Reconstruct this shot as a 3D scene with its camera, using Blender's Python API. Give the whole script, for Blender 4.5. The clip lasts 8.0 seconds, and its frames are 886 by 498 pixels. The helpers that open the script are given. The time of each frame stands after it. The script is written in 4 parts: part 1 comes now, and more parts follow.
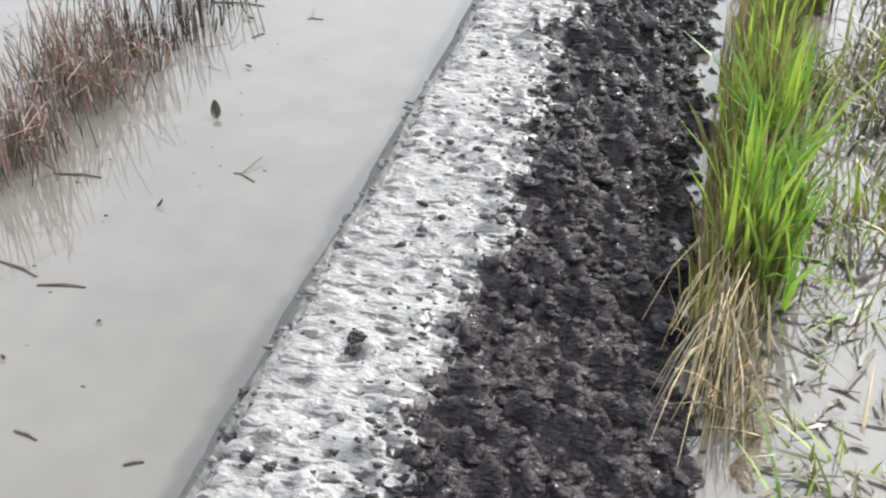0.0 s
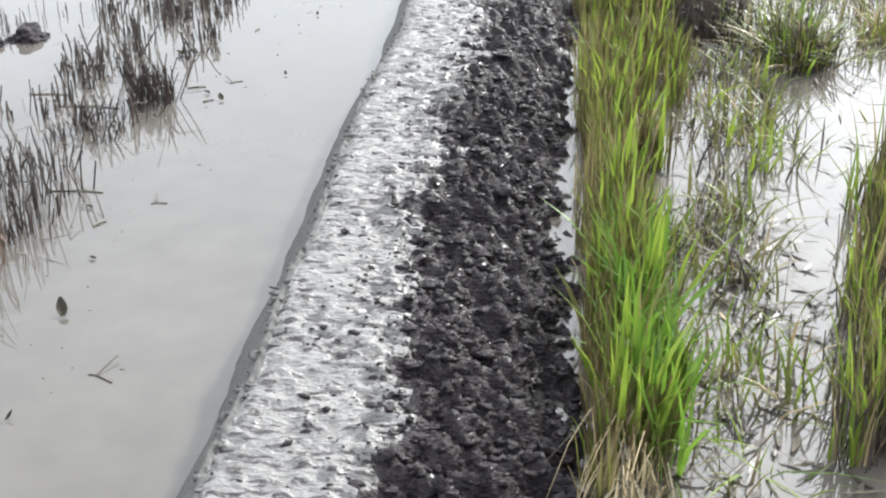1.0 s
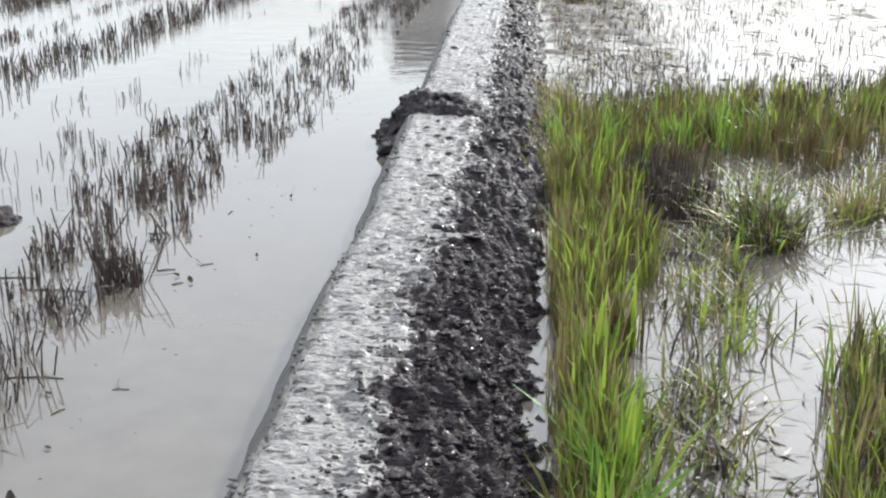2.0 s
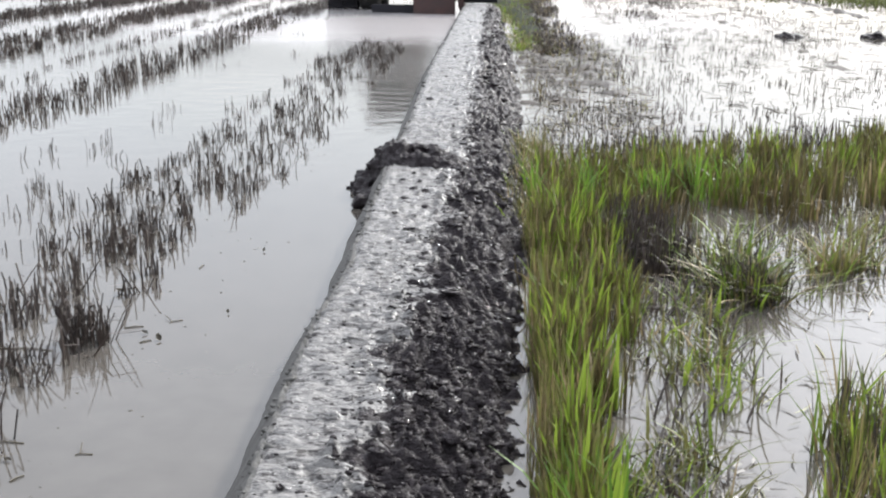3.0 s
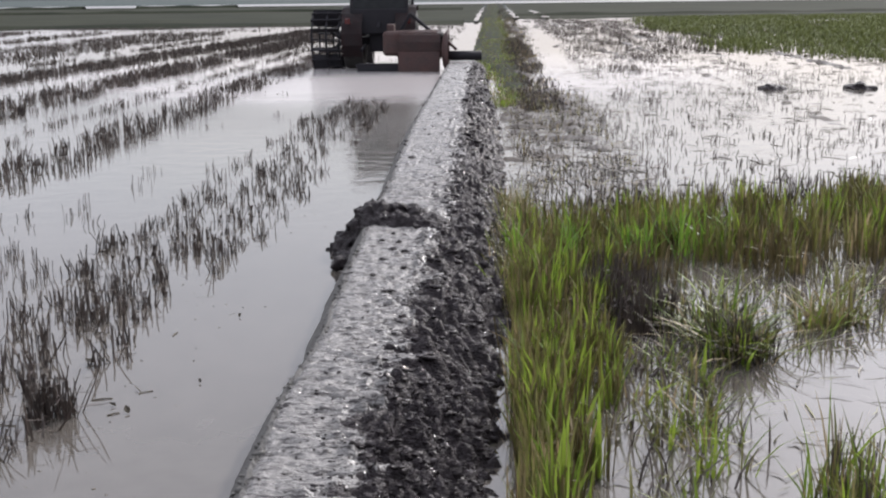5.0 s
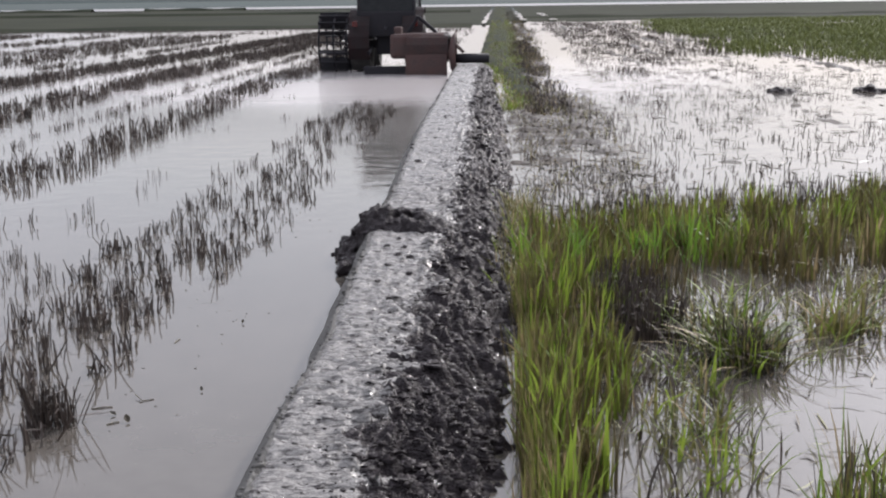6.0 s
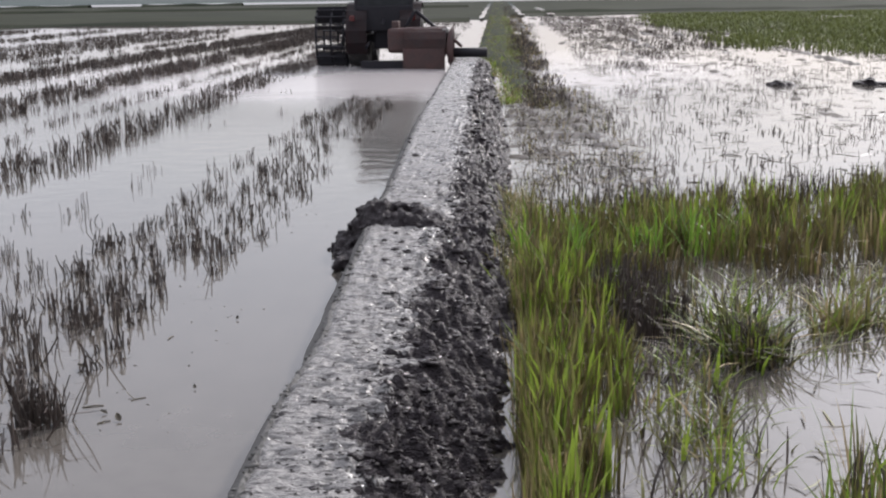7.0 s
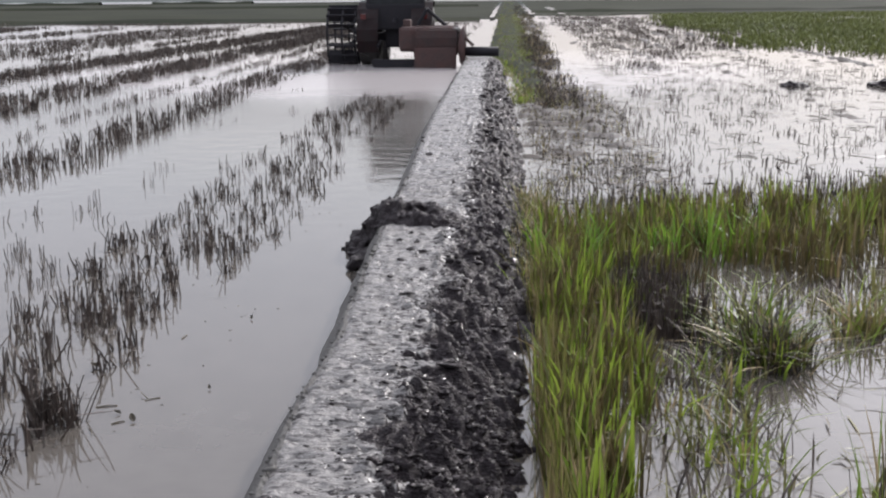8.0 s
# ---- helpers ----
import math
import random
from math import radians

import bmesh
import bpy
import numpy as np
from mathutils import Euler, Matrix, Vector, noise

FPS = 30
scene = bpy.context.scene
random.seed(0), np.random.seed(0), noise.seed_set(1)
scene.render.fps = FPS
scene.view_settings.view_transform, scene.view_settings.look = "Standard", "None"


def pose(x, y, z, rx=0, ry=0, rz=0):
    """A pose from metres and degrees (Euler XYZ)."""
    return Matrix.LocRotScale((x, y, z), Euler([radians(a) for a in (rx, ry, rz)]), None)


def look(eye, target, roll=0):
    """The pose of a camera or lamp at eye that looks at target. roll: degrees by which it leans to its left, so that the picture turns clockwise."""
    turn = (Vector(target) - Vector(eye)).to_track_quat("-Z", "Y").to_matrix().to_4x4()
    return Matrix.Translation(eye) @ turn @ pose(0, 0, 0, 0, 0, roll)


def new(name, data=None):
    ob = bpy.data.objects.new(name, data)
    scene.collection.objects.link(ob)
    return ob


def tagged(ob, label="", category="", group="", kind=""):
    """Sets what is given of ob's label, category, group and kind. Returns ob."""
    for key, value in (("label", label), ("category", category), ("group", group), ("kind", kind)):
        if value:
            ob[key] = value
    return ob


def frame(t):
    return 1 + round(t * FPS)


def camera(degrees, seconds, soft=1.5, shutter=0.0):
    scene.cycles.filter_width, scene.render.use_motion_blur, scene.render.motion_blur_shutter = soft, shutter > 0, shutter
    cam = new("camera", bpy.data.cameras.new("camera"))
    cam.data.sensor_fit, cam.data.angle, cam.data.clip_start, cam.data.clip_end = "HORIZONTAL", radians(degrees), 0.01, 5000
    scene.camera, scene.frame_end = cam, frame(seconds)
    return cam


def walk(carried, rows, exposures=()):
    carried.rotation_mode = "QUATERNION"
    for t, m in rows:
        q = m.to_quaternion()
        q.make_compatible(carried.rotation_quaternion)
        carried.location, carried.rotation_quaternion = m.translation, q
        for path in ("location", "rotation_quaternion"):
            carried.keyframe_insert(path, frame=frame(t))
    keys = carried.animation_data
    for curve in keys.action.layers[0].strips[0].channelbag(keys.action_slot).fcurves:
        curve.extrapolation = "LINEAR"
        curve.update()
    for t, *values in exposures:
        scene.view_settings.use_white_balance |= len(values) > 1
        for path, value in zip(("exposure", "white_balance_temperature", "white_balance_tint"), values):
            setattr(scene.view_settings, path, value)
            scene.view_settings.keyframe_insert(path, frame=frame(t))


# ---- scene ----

# ================= camera =================
cam = camera(42.0, 8.0, soft=2.2)
PATH = [
    (0, (0.071, -0.347, 1.602), (-0.374, 1.249, 0.482), -1.1),
    (0.5, (-0.034, -0.306, 1.611), (-0.301, 1.393, 0.59), -1.1),
    (1, (-0.078, -0.261, 1.612), (-0.245, 1.522, 0.722), -0.1),
    (1.5, (-0.071, -0.228, 1.614), (-0.226, 1.621, 0.867), -0.1),
    (2, (-0.049, -0.19, 1.608), (-0.191, 1.71, 1.001), -0.0),
    (2.2, (-0.041, -0.18, 1.603), (-0.177, 1.733, 1.035), -0.2),
    (3.5, (-0.076, -0.017, 1.599), (-0.157, 1.921, 1.11), 0.4),
    (4, (-0.026, -0.006, 1.607), (-0.107, 1.948, 1.187), -0.5),
    (4.5, (-0.011, 0.022, 1.596), (-0.092, 1.973, 1.163), -0.7),
    (6, (0.0, 0.131, 1.596), (-0.1, 2.082, 1.169), -0.8),
    (6.5, (-0.017, 0.187, 1.589), (-0.102, 2.138, 1.158), -0.6),
    (7, (-0.003, 0.225, 1.571), (-0.1, 2.175, 1.136), -0.9),
    (7.5, (-0.002, 0.24, 1.574), (-0.121, 2.189, 1.141), -0.9),
    (8, (-0.048, 0.285, 1.563), (-0.159, 2.233, 1.127), -0.6),
]
EXPOSURES = [(0.0, 1.89, 6450, 5), (0.5, 1.81, 6430, 4), (1.0, 1.70, 6410, 5), (1.5, 1.58, 6400, 5), (2.0, 1.42, 6390, 6), (3.5, 1.07, 6410, 9), (4.0, 0.91, 6430, 11), (6.0, 0.74, 6440, 13), (8.0, 0.71, 6440, 13)]
walk(cam, [(t, look(eye, target, roll)) for t, eye, target, roll in PATH], EXPOSURES)

# ================= world and sun =================
SUN_AZ, SUN_EL = 34.0, 36.0     # degrees clockwise from +y, and above the horizon
world = bpy.data.worlds.new("world")
scene.world = world
world.use_nodes = True
wn, wl = world.node_tree.nodes, world.node_tree.links
wn.clear()
sky = wn.new("ShaderNodeTexSky")
sky.sky_type, sky.sun_disc = "NISHITA", False
sky.sun_elevation, sky.sun_rotation = radians(SUN_EL), radians(SUN_AZ)
sky.dust_density, sky.air_density = 3.0, 1.3
veil = wn.new("ShaderNodeRGB")
veil.outputs[0].default_value = (8.2, 8.4, 9.2, 1)
coord = wn.new("ShaderNodeTexCoord")
cloud = wn.new("ShaderNodeTexNoise")
cloud.inputs["Scale"].default_value, cloud.inputs["Detail"].default_value = 2.2, 5.0
ramp = wn.new("ShaderNodeMapRange")
ramp.inputs[1].default_value, ramp.inputs[2].default_value = 0.3, 0.7
ramp.inputs[3].default_value, ramp.inputs[4].default_value = 0.66, 0.9
mix = wn.new("ShaderNodeMix")
mix.data_type = "RGBA"
back = wn.new("ShaderNodeBackground")
back.inputs["Strength"].default_value = 0.09
wout = wn.new("ShaderNodeOutputWorld")
wl.new(coord.outputs["Generated"], cloud.inputs["Vector"])
wl.new(cloud.outputs["Fac"], ramp.inputs[0])
wl.new(ramp.outputs[0], mix.inputs["Factor"])
wl.new(sky.outputs[0], mix.inputs["A"])
# the veil is brighter overhead than at the horizon, and brightest in the haze round the sun
sun_to = Vector((math.sin(radians(SUN_AZ)) * math.cos(radians(SUN_EL)), math.cos(radians(SUN_AZ)) * math.cos(radians(SUN_EL)), math.sin(radians(SUN_EL))))
split, facing, glow, rise, total, shade = (wn.new(k) for k in ("ShaderNodeSeparateXYZ", "ShaderNodeVectorMath", "ShaderNodeMath", "ShaderNodeMath", "ShaderNodeMath", "ShaderNodeVectorMath"))
facing.operation, facing.inputs[1].default_value = "DOT_PRODUCT", sun_to
above = wn.new("ShaderNodeClamp")
glow.operation, glow.inputs[1].default_value = "POWER", 12.0
rise.operation, rise.inputs[1].default_value, rise.inputs[2].default_value = "MULTIPLY_ADD", 0.7, 0.69
total.operation, total.inputs[1].default_value = "MULTIPLY_ADD", 2.3
shade.operation = "SCALE"
wl.new(coord.outputs["Generated"], split.inputs[0])
wl.new(coord.outputs["Generated"], facing.inputs[0])
wl.new(facing.outputs["Value"], above.inputs[0])
wl.new(above.outputs[0], glow.inputs[0])
wl.new(split.outputs["Z"], rise.inputs[0])
wl.new(glow.outputs[0], total.inputs[0])
wl.new(rise.outputs[0], total.inputs[2])
wl.new(veil.outputs[0], shade.inputs[0])
wl.new(total.outputs[0], shade.inputs["Scale"])
wl.new(shade.outputs["Vector"], mix.inputs["B"])
wl.new(mix.outputs["Result"], back.inputs["Color"])
wl.new(back.outputs[0], wout.inputs["Surface"])

sun = new("sun", bpy.data.lights.new("sun", "SUN"))
sun.data.energy, sun.data.angle, sun.data.color = 2.3, radians(4), (1.0, 0.97, 0.93)
sun.matrix_world = look(sun_to * 50, (0, 0, 0))

# ================= materials =================


def material(name, low, high, rough=(0.4, 0.7), scale=8.0, fine=60.0, bump=0.3, depth=0.01, metal=0.0, ior=1.45, sheer=0.0, island=False, stretch=(1, 1, 1), gloss=0.5):
    """Two colours mixed by noise at two scales (and from island to island), with uneven gloss and bump."""
    m = bpy.data.materials.new(name)
    m.use_nodes = True
    n, l = m.node_tree.nodes, m.node_tree.links
    b = n["Principled BSDF"]
    g = n.new("ShaderNodeNewGeometry")
    mp = n.new("ShaderNodeMapping")
    mp.inputs["Scale"].default_value = stretch
    l.new(g.outputs["Position"], mp.inputs["Vector"])
    big, small = n.new("ShaderNodeTexNoise"), n.new("ShaderNodeTexNoise")
    for tex, sc, det in ((big, scale, 4), (small, fine, 5)):
        tex.inputs["Scale"].default_value, tex.inputs["Detail"].default_value = sc, det
        l.new(mp.outputs[0], tex.inputs["Vector"])
    add = n.new("ShaderNodeMath")
    add.operation = "ADD"
    l.new(big.outputs["Fac"], add.inputs[0])
    l.new((g.outputs["Random Per Island"] if island else small.outputs["Fac"]), add.inputs[1])
    rng = n.new("ShaderNodeMapRange")
    rng.inputs[1].default_value, rng.inputs[2].default_value = (0.25, 1.25) if island else (0.7, 1.3)
    l.new(add.outputs[0], rng.inputs[0])
    mx = n.new("ShaderNodeMix")
    mx.data_type = "RGBA"
    mx.inputs["A"].default_value, mx.inputs["B"].default_value = (*low, 1), (*high, 1)
    l.new(rng.outputs[0], mx.inputs["Factor"])
    l.new(mx.outputs["Result"], b.inputs["Base Color"])
    rr = n.new("ShaderNodeMapRange")
    rr.inputs[1].default_value, rr.inputs[2].default_value = 0.35, 0.65
    rr.inputs[3].default_value, rr.inputs[4].default_value = rough
    l.new(big.outputs["Fac"], rr.inputs[0])
    l.new(rr.outputs[0], b.inputs["Roughness"])
    b.inputs["Metallic"].default_value, b.inputs["IOR"].default_value, b.inputs["Specular IOR Level"].default_value = metal, ior, gloss
    if bump:
        bp = n.new("ShaderNodeBump")
        bp.inputs["Strength"].default_value, bp.inputs["Distance"].default_value = bump, depth
        l.new(small.outputs["Fac"], bp.inputs["Height"])
        l.new(bp.outputs[0], b.inputs["Normal"])
    if sheer:
        tr = n.new("ShaderNodeBsdfTranslucent")
        ms = n.new("ShaderNodeMixShader")
        ms.inputs[0].default_value = sheer
        l.new(mx.outputs["Result"], tr.inputs["Color"])
        l.new(b.outputs[0], ms.inputs[1])
        l.new(tr.outputs[0], ms.inputs[2])
        l.new(ms.outputs[0], n["Material Output"].inputs["Surface"])
    return m


def speckle(m, colour, scale, stretch, low, high):
    """Bits of raw dark soil pressed into a surface."""
    n, l = m.node_tree.nodes, m.node_tree.links
    b = n["Principled BSDF"]
    g, mp, tx, rg, mx = (n.new(k) for k in ("ShaderNodeNewGeometry", "ShaderNodeMapping", "ShaderNodeTexNoise", "ShaderNodeMapRange", "ShaderNodeMix"))
    mp.inputs["Scale"].default_value = stretch
    tx.inputs["Scale"].default_value, tx.inputs["Detail"].default_value = scale, 3
    rg.inputs[1].default_value, rg.inputs[2].default_value = low, high
    mx.data_type = "RGBA"
    l.new(g.outputs["Position"], mp.inputs["Vector"])
    l.new(mp.outputs[0], tx.inputs["Vector"])
    l.new(tx.outputs["Fac"], rg.inputs[0])
    l.new(rg.outputs[0], mx.inputs["Factor"])
    l.new(b.inputs["Base Color"].links[0].from_socket, mx.inputs["A"])
    mx.inputs["B"].default_value = (*colour, 1)
    l.new(mx.outputs["Result"], b.inputs["Base Color"])


def wet_spots(m, low, high):
    """Sharpens the border between the dull and the glistening parts of a surface."""
    span = m.node_tree.nodes["Principled BSDF"].inputs["Roughness"].links[0].from_node
    span.inputs[1].default_value, span.inputs[2].default_value = low, high


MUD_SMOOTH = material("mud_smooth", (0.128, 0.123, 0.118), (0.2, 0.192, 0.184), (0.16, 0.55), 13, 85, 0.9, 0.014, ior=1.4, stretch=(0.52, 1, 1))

speckle(MUD_SMOOTH, (0.045, 0.04, 0.039), 72, (0.3, 1, 1), 0.555, 0.61)
speckle(MUD_SMOOTH, (0.04, 0.035, 0.034), 36, (0.32, 1, 1), 0.61, 0.66)
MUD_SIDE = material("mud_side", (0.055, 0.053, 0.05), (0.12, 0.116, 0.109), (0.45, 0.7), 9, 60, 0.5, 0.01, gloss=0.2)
MUD_RAW = material("mud_raw", (0.0062, 0.0044, 0.0052), (0.031, 0.0245, 0.0265), (0.65, 0.13), 70, 120, 0.85, 0.013, ior=1.4, gloss=0.28, stretch=(0.45, 1, 1))
wet_spots(MUD_RAW, 0.47, 0.6)
MUD_BROWN = material("mud_brown", (0.036, 0.027, 0.017), (0.085, 0.064, 0.042), (0.3, 0.6), 14, 80, 0.7, 0.01, ior=1.4, gloss=0.3)
MUD_FLAT = material("mud_flat", (0.025, 0.021, 0.018), (0.08, 0.068, 0.058), (0.4, 0.8), 2, 20, 0.8, 0.03, gloss=0.2)
WATER = material("water_muddy", (0.069, 0.0615, 0.053), (0.089, 0.08, 0.07), (0.02, 0.05), 0.5, 6, 0.03, 0.01, ior=1.38, gloss=0.9)


def wake(m, centre, reach, calm, rough):
    """Ripples on the water, strong round one place and fading from it."""
    n, l = m.node_tree.nodes, m.node_tree.links
    g, d, rg, tx = (n.new(k) for k in ("ShaderNodeNewGeometry", "ShaderNodeVectorMath", "ShaderNodeMapRange", "ShaderNodeTexNoise"))
    d.operation = "DISTANCE"
    d.inputs[1].default_value = centre
    rg.inputs[1].default_value, rg.inputs[2].default_value, rg.inputs[3].default_value, rg.inputs[4].default_value = reach * 0.3, reach, rough, calm
    tx.inputs["Scale"].default_value, tx.inputs["Detail"].default_value = 4.0, 4
    ro = n.new("ShaderNodeMapRange")
    ro.inputs[1].default_value, ro.inputs[2].default_value, ro.inputs[3].default_value, ro.inputs[4].default_value = reach * 0.3, reach * 0.9, 0.2, 0.03
    l.new(d.outputs["Value"], ro.inputs[0])
    l.new(ro.outputs[0], n["Principled BSDF"].inputs["Roughness"])
    bp = next(k for k in n if k.type == "BUMP")
    l.new(g.outputs["Position"], d.inputs[0])
    l.new(d.outputs["Value"], rg.inputs[0])
    l.new(rg.outputs[0], bp.inputs["Strength"])
    l.new(g.outputs["Position"], tx.inputs["Vector"])
    l.new(tx.outputs["Fac"], bp.inputs["Height"])


def churn(m, centre, near, far, colour):
    """Thick stirred-up silt in the water round one place."""
    n, l = m.node_tree.nodes, m.node_tree.links
    b = n["Principled BSDF"]
    g, d, tx, ad, rg, mx, sp = (n.new(k) for k in ("ShaderNodeNewGeometry", "ShaderNodeVectorMath", "ShaderNodeTexNoise", "ShaderNodeMath", "ShaderNodeMapRange", "ShaderNodeMix", "ShaderNodeMapRange"))
    d.operation = "DISTANCE"
    d.inputs[1].default_value = centre
    tx.inputs["Scale"].default_value, tx.inputs["Detail"].default_value = 0.8, 4
    ad.operation, ad.inputs[2].default_value = "MULTIPLY_ADD", 0.0
    ad.inputs[1].default_value = 3.0
    rg.inputs[1].default_value, rg.inputs[2].default_value, rg.inputs[3].default_value, rg.inputs[4].default_value = near + 1.5, far + 1.5, 1.0, 0.0
    rg.interpolation_type = "SMOOTHSTEP"
    sp.inputs[3].default_value, sp.inputs[4].default_value = 0.9, 0.15
    mx.data_type = "RGBA"
    mx.inputs["B"].default_value = (*colour, 1)
    l.new(g.outputs["Position"], d.inputs[0])
    l.new(g.outputs["Position"], tx.inputs["Vector"])
    l.new(tx.outputs["Fac"], ad.inputs[0])
    l.new(d.outputs["Value"], ad.inputs[2])
    l.new(ad.outputs[0], rg.inputs[0])
    l.new(rg.outputs[0], mx.inputs["Factor"])
    l.new(b.inputs["Base Color"].links[0].from_socket, mx.inputs["A"])
    l.new(mx.outputs["Result"], b.inputs["Base Color"])
    l.new(rg.outputs[0], sp.inputs[0])
    l.new(sp.outputs[0], b.inputs["Specular IOR Level"])


wake(WATER, (-1.8, 18.5, 0.0), 11.5, 0.04, 1.0)
WATER_CANAL = material("water_rippled", (0.16, 0.155, 0.15), (0.2, 0.195, 0.19), (0.4, 0.5), 0.5, 3, 1.0, 0.05, ior=1.33, gloss=0.9)
churn(WATER, (-2.3, 25.0, 0.0), 5.6, 9.0, (0.34, 0.32, 0.315))
GRASS = material("grass", (0.05, 0.1, 0.01), (0.185, 0.25, 0.035), (0.4, 0.6), 1.5, 30, 0, sheer=0.5, island=True)
GRASS_FRESH = material("grass_fresh", (0.05, 0.115, 0.012), (0.13, 0.225, 0.03), (0.35, 0.55), 3.0, 30, 0, sheer=0.5, island=True)
SHEATH = material("sheath", (0.04, 0.033, 0.013), (0.15, 0.115, 0.045), (0.4, 0.7), 2.5, 30, 0, sheer=0.2, island=True)
GRASS_DULL = material("grass_dull", (0.05, 0.058, 0.014), (0.15, 0.145, 0.045), (0.4, 0.7), 1.5, 30, 0, sheer=0.35, island=True)
STRAW = material("straw", (0.1, 0.077, 0.038), (0.34, 0.26, 0.14), (0.4, 0.7), 2, 30, 0, sheer=0.2, island=True)
STRAW_WET = material("straw_wet", (0.018, 0.017, 0.013), (0.09, 0.075, 0.05), (0.55, 0.8), 2, 30, 0, sheer=0.1, island=True)
STUBBLE = material("stubble", (0.017, 0.0135, 0.0125), (0.066, 0.049, 0.04), (0.4, 0.7), 1.2, 30, 0, sheer=0.15, island=True)
RUSH = material("rush", (0.045, 0.027, 0.022), (0.2, 0.135, 0.105), (0.4, 0.7), 1.5, 30, 0, sheer=0.2, island=True)
FAR_GREEN = material("far_green", (0.042, 0.056, 0.011), (0.105, 0.122, 0.032), (0.6, 0.8), 0.15, 3, 0, sheer=0.2, island=True)
FIELD_OLIVE = material("field_olive", (0.01, 0.013, 0.008), (0.037, 0.039, 0.027), (0.8, 0.95), 0.12, 0.6, 0.3, 0.05, stretch=(0.25, 1, 1), gloss=0.05)
# distance haze is put into this pale blue-grey colour
FIELD_HAZED = material("field_hazed", (0.055, 0.066, 0.064), (0.08, 0.094, 0.092), (0.9, 1.0), 0.01, 0.3, 0, stretch=(0.3, 1, 1), gloss=0.05)
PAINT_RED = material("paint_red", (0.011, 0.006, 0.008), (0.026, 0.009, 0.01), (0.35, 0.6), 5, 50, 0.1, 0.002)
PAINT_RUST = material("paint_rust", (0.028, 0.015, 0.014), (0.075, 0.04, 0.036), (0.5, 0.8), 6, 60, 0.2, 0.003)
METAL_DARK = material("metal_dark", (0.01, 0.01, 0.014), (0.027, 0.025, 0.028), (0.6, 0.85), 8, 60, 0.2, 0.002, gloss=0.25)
STEEL = material("steel", (0.2, 0.19, 0.18), (0.34, 0.33, 0.31), (0.45, 0.65), 8, 60, 0.1, 0.002, metal=0.8)
RUBBER = material("rubber", (0.018, 0.018, 0.02), (0.06, 0.055, 0.05), (0.6, 0.9), 8, 60, 0.3, 0.004)
LAMP_RED = material("lamp_red", (0.05, 0.006, 0.006), (0.08, 0.01, 0.009), (0.15, 0.3), 8, 60, 0)
LAMP_WHITE = material("lamp_white", (0.7, 0.7, 0.68), (0.8, 0.8, 0.78), (0.15, 0.3), 8, 60, 0)
GLASS_DARK = material("glass_dark", (0.01, 0.012, 0.014), (0.02, 0.022, 0.025), (0.1, 0.25), 8, 60, 0, ior=1.5, gloss=0.25)

# ================= mesh helpers =================


def mesh_object(name, verts, faces, mats, parent=None, label="", slots=None, smooth=False):
    me = bpy.data.meshes.new(name)
    me.from_pydata([tuple(v) for v in verts], [], [tuple(f) for f in faces])
    for m in (mats if isinstance(mats, (list, tuple)) else [mats]):
        me.materials.append(m)
    if slots is not None:
        me.polygons.foreach_set("material_index", slots)
    if smooth:
        me.polygons.foreach_set("use_smooth", [True] * len(me.polygons))
    me.update()
    ob = new(name, me)
    ob.parent = parent
    if label:
        tagged(ob, label)
    return ob


def part(name, bm, mat, parent=None, label="", smooth=False):
    """Links a bmesh as one mesh object under a thing or part."""
    me = bpy.data.meshes.new(name)
    bm.normal_update()
    bm.to_mesh(me)
    bm.free()
    me.materials.append(mat)
    if smooth:
        me.polygons.foreach_set("use_smooth", [True] * len(me.polygons))
    ob = new(name, me)
    ob.parent = parent
    if label:
        tagged(ob, label)
    return ob


def empty(name, x, y, z=0.0, rz=0.0):
    ob = new(name)
    ob.matrix_basis = pose(x, y, z, 0, 0, rz)
    return ob


def box(bm, x0, x1, y0, y1, z0, z1, bevel=0.0):
    r = bmesh.ops.create_cube(bm, size=1.0, matrix=Matrix.LocRotScale(((x0 + x1) / 2, (y0 + y1) / 2, (z0 + z1) / 2), None, (x1 - x0, y1 - y0, z1 - z0)))
    if bevel:
        edges = list({e for v in r["verts"] for e in v.link_edges})
        bmesh.ops.bevel(bm, geom=edges, offset=bevel, segments=2, affect="EDGES", profile=0.5)


def rod(bm, a, b, r, sides=8):
    a, b = Vector(a), Vector(b)
    d = b - a
    bmesh.ops.create_cone(bm, cap_ends=True, segments=sides, radius1=r, radius2=r, depth=d.length,
                          matrix=Matrix.Translation((a + b) / 2) @ d.to_track_quat("Z", "Y").to_matrix().to_4x4())


def lathe_x(bm, profile, sides=32):
    """Turns (x, radius) pairs round the x axis."""
    rings = []
    for x, r in profile:
        rings.append([bm.verts.new((x, r * math.cos(2 * math.pi * k / sides), r * math.sin(2 * math.pi * k / sides))) for k in range(sides)])
    for a, b in zip(rings, rings[1:]):
        for k in range(sides):
            bm.faces.new((a[k], a[(k + 1) % sides], b[(k + 1) % sides], b[k]))
    bmesh.ops.recalc_face_normals(bm, faces=bm.faces)


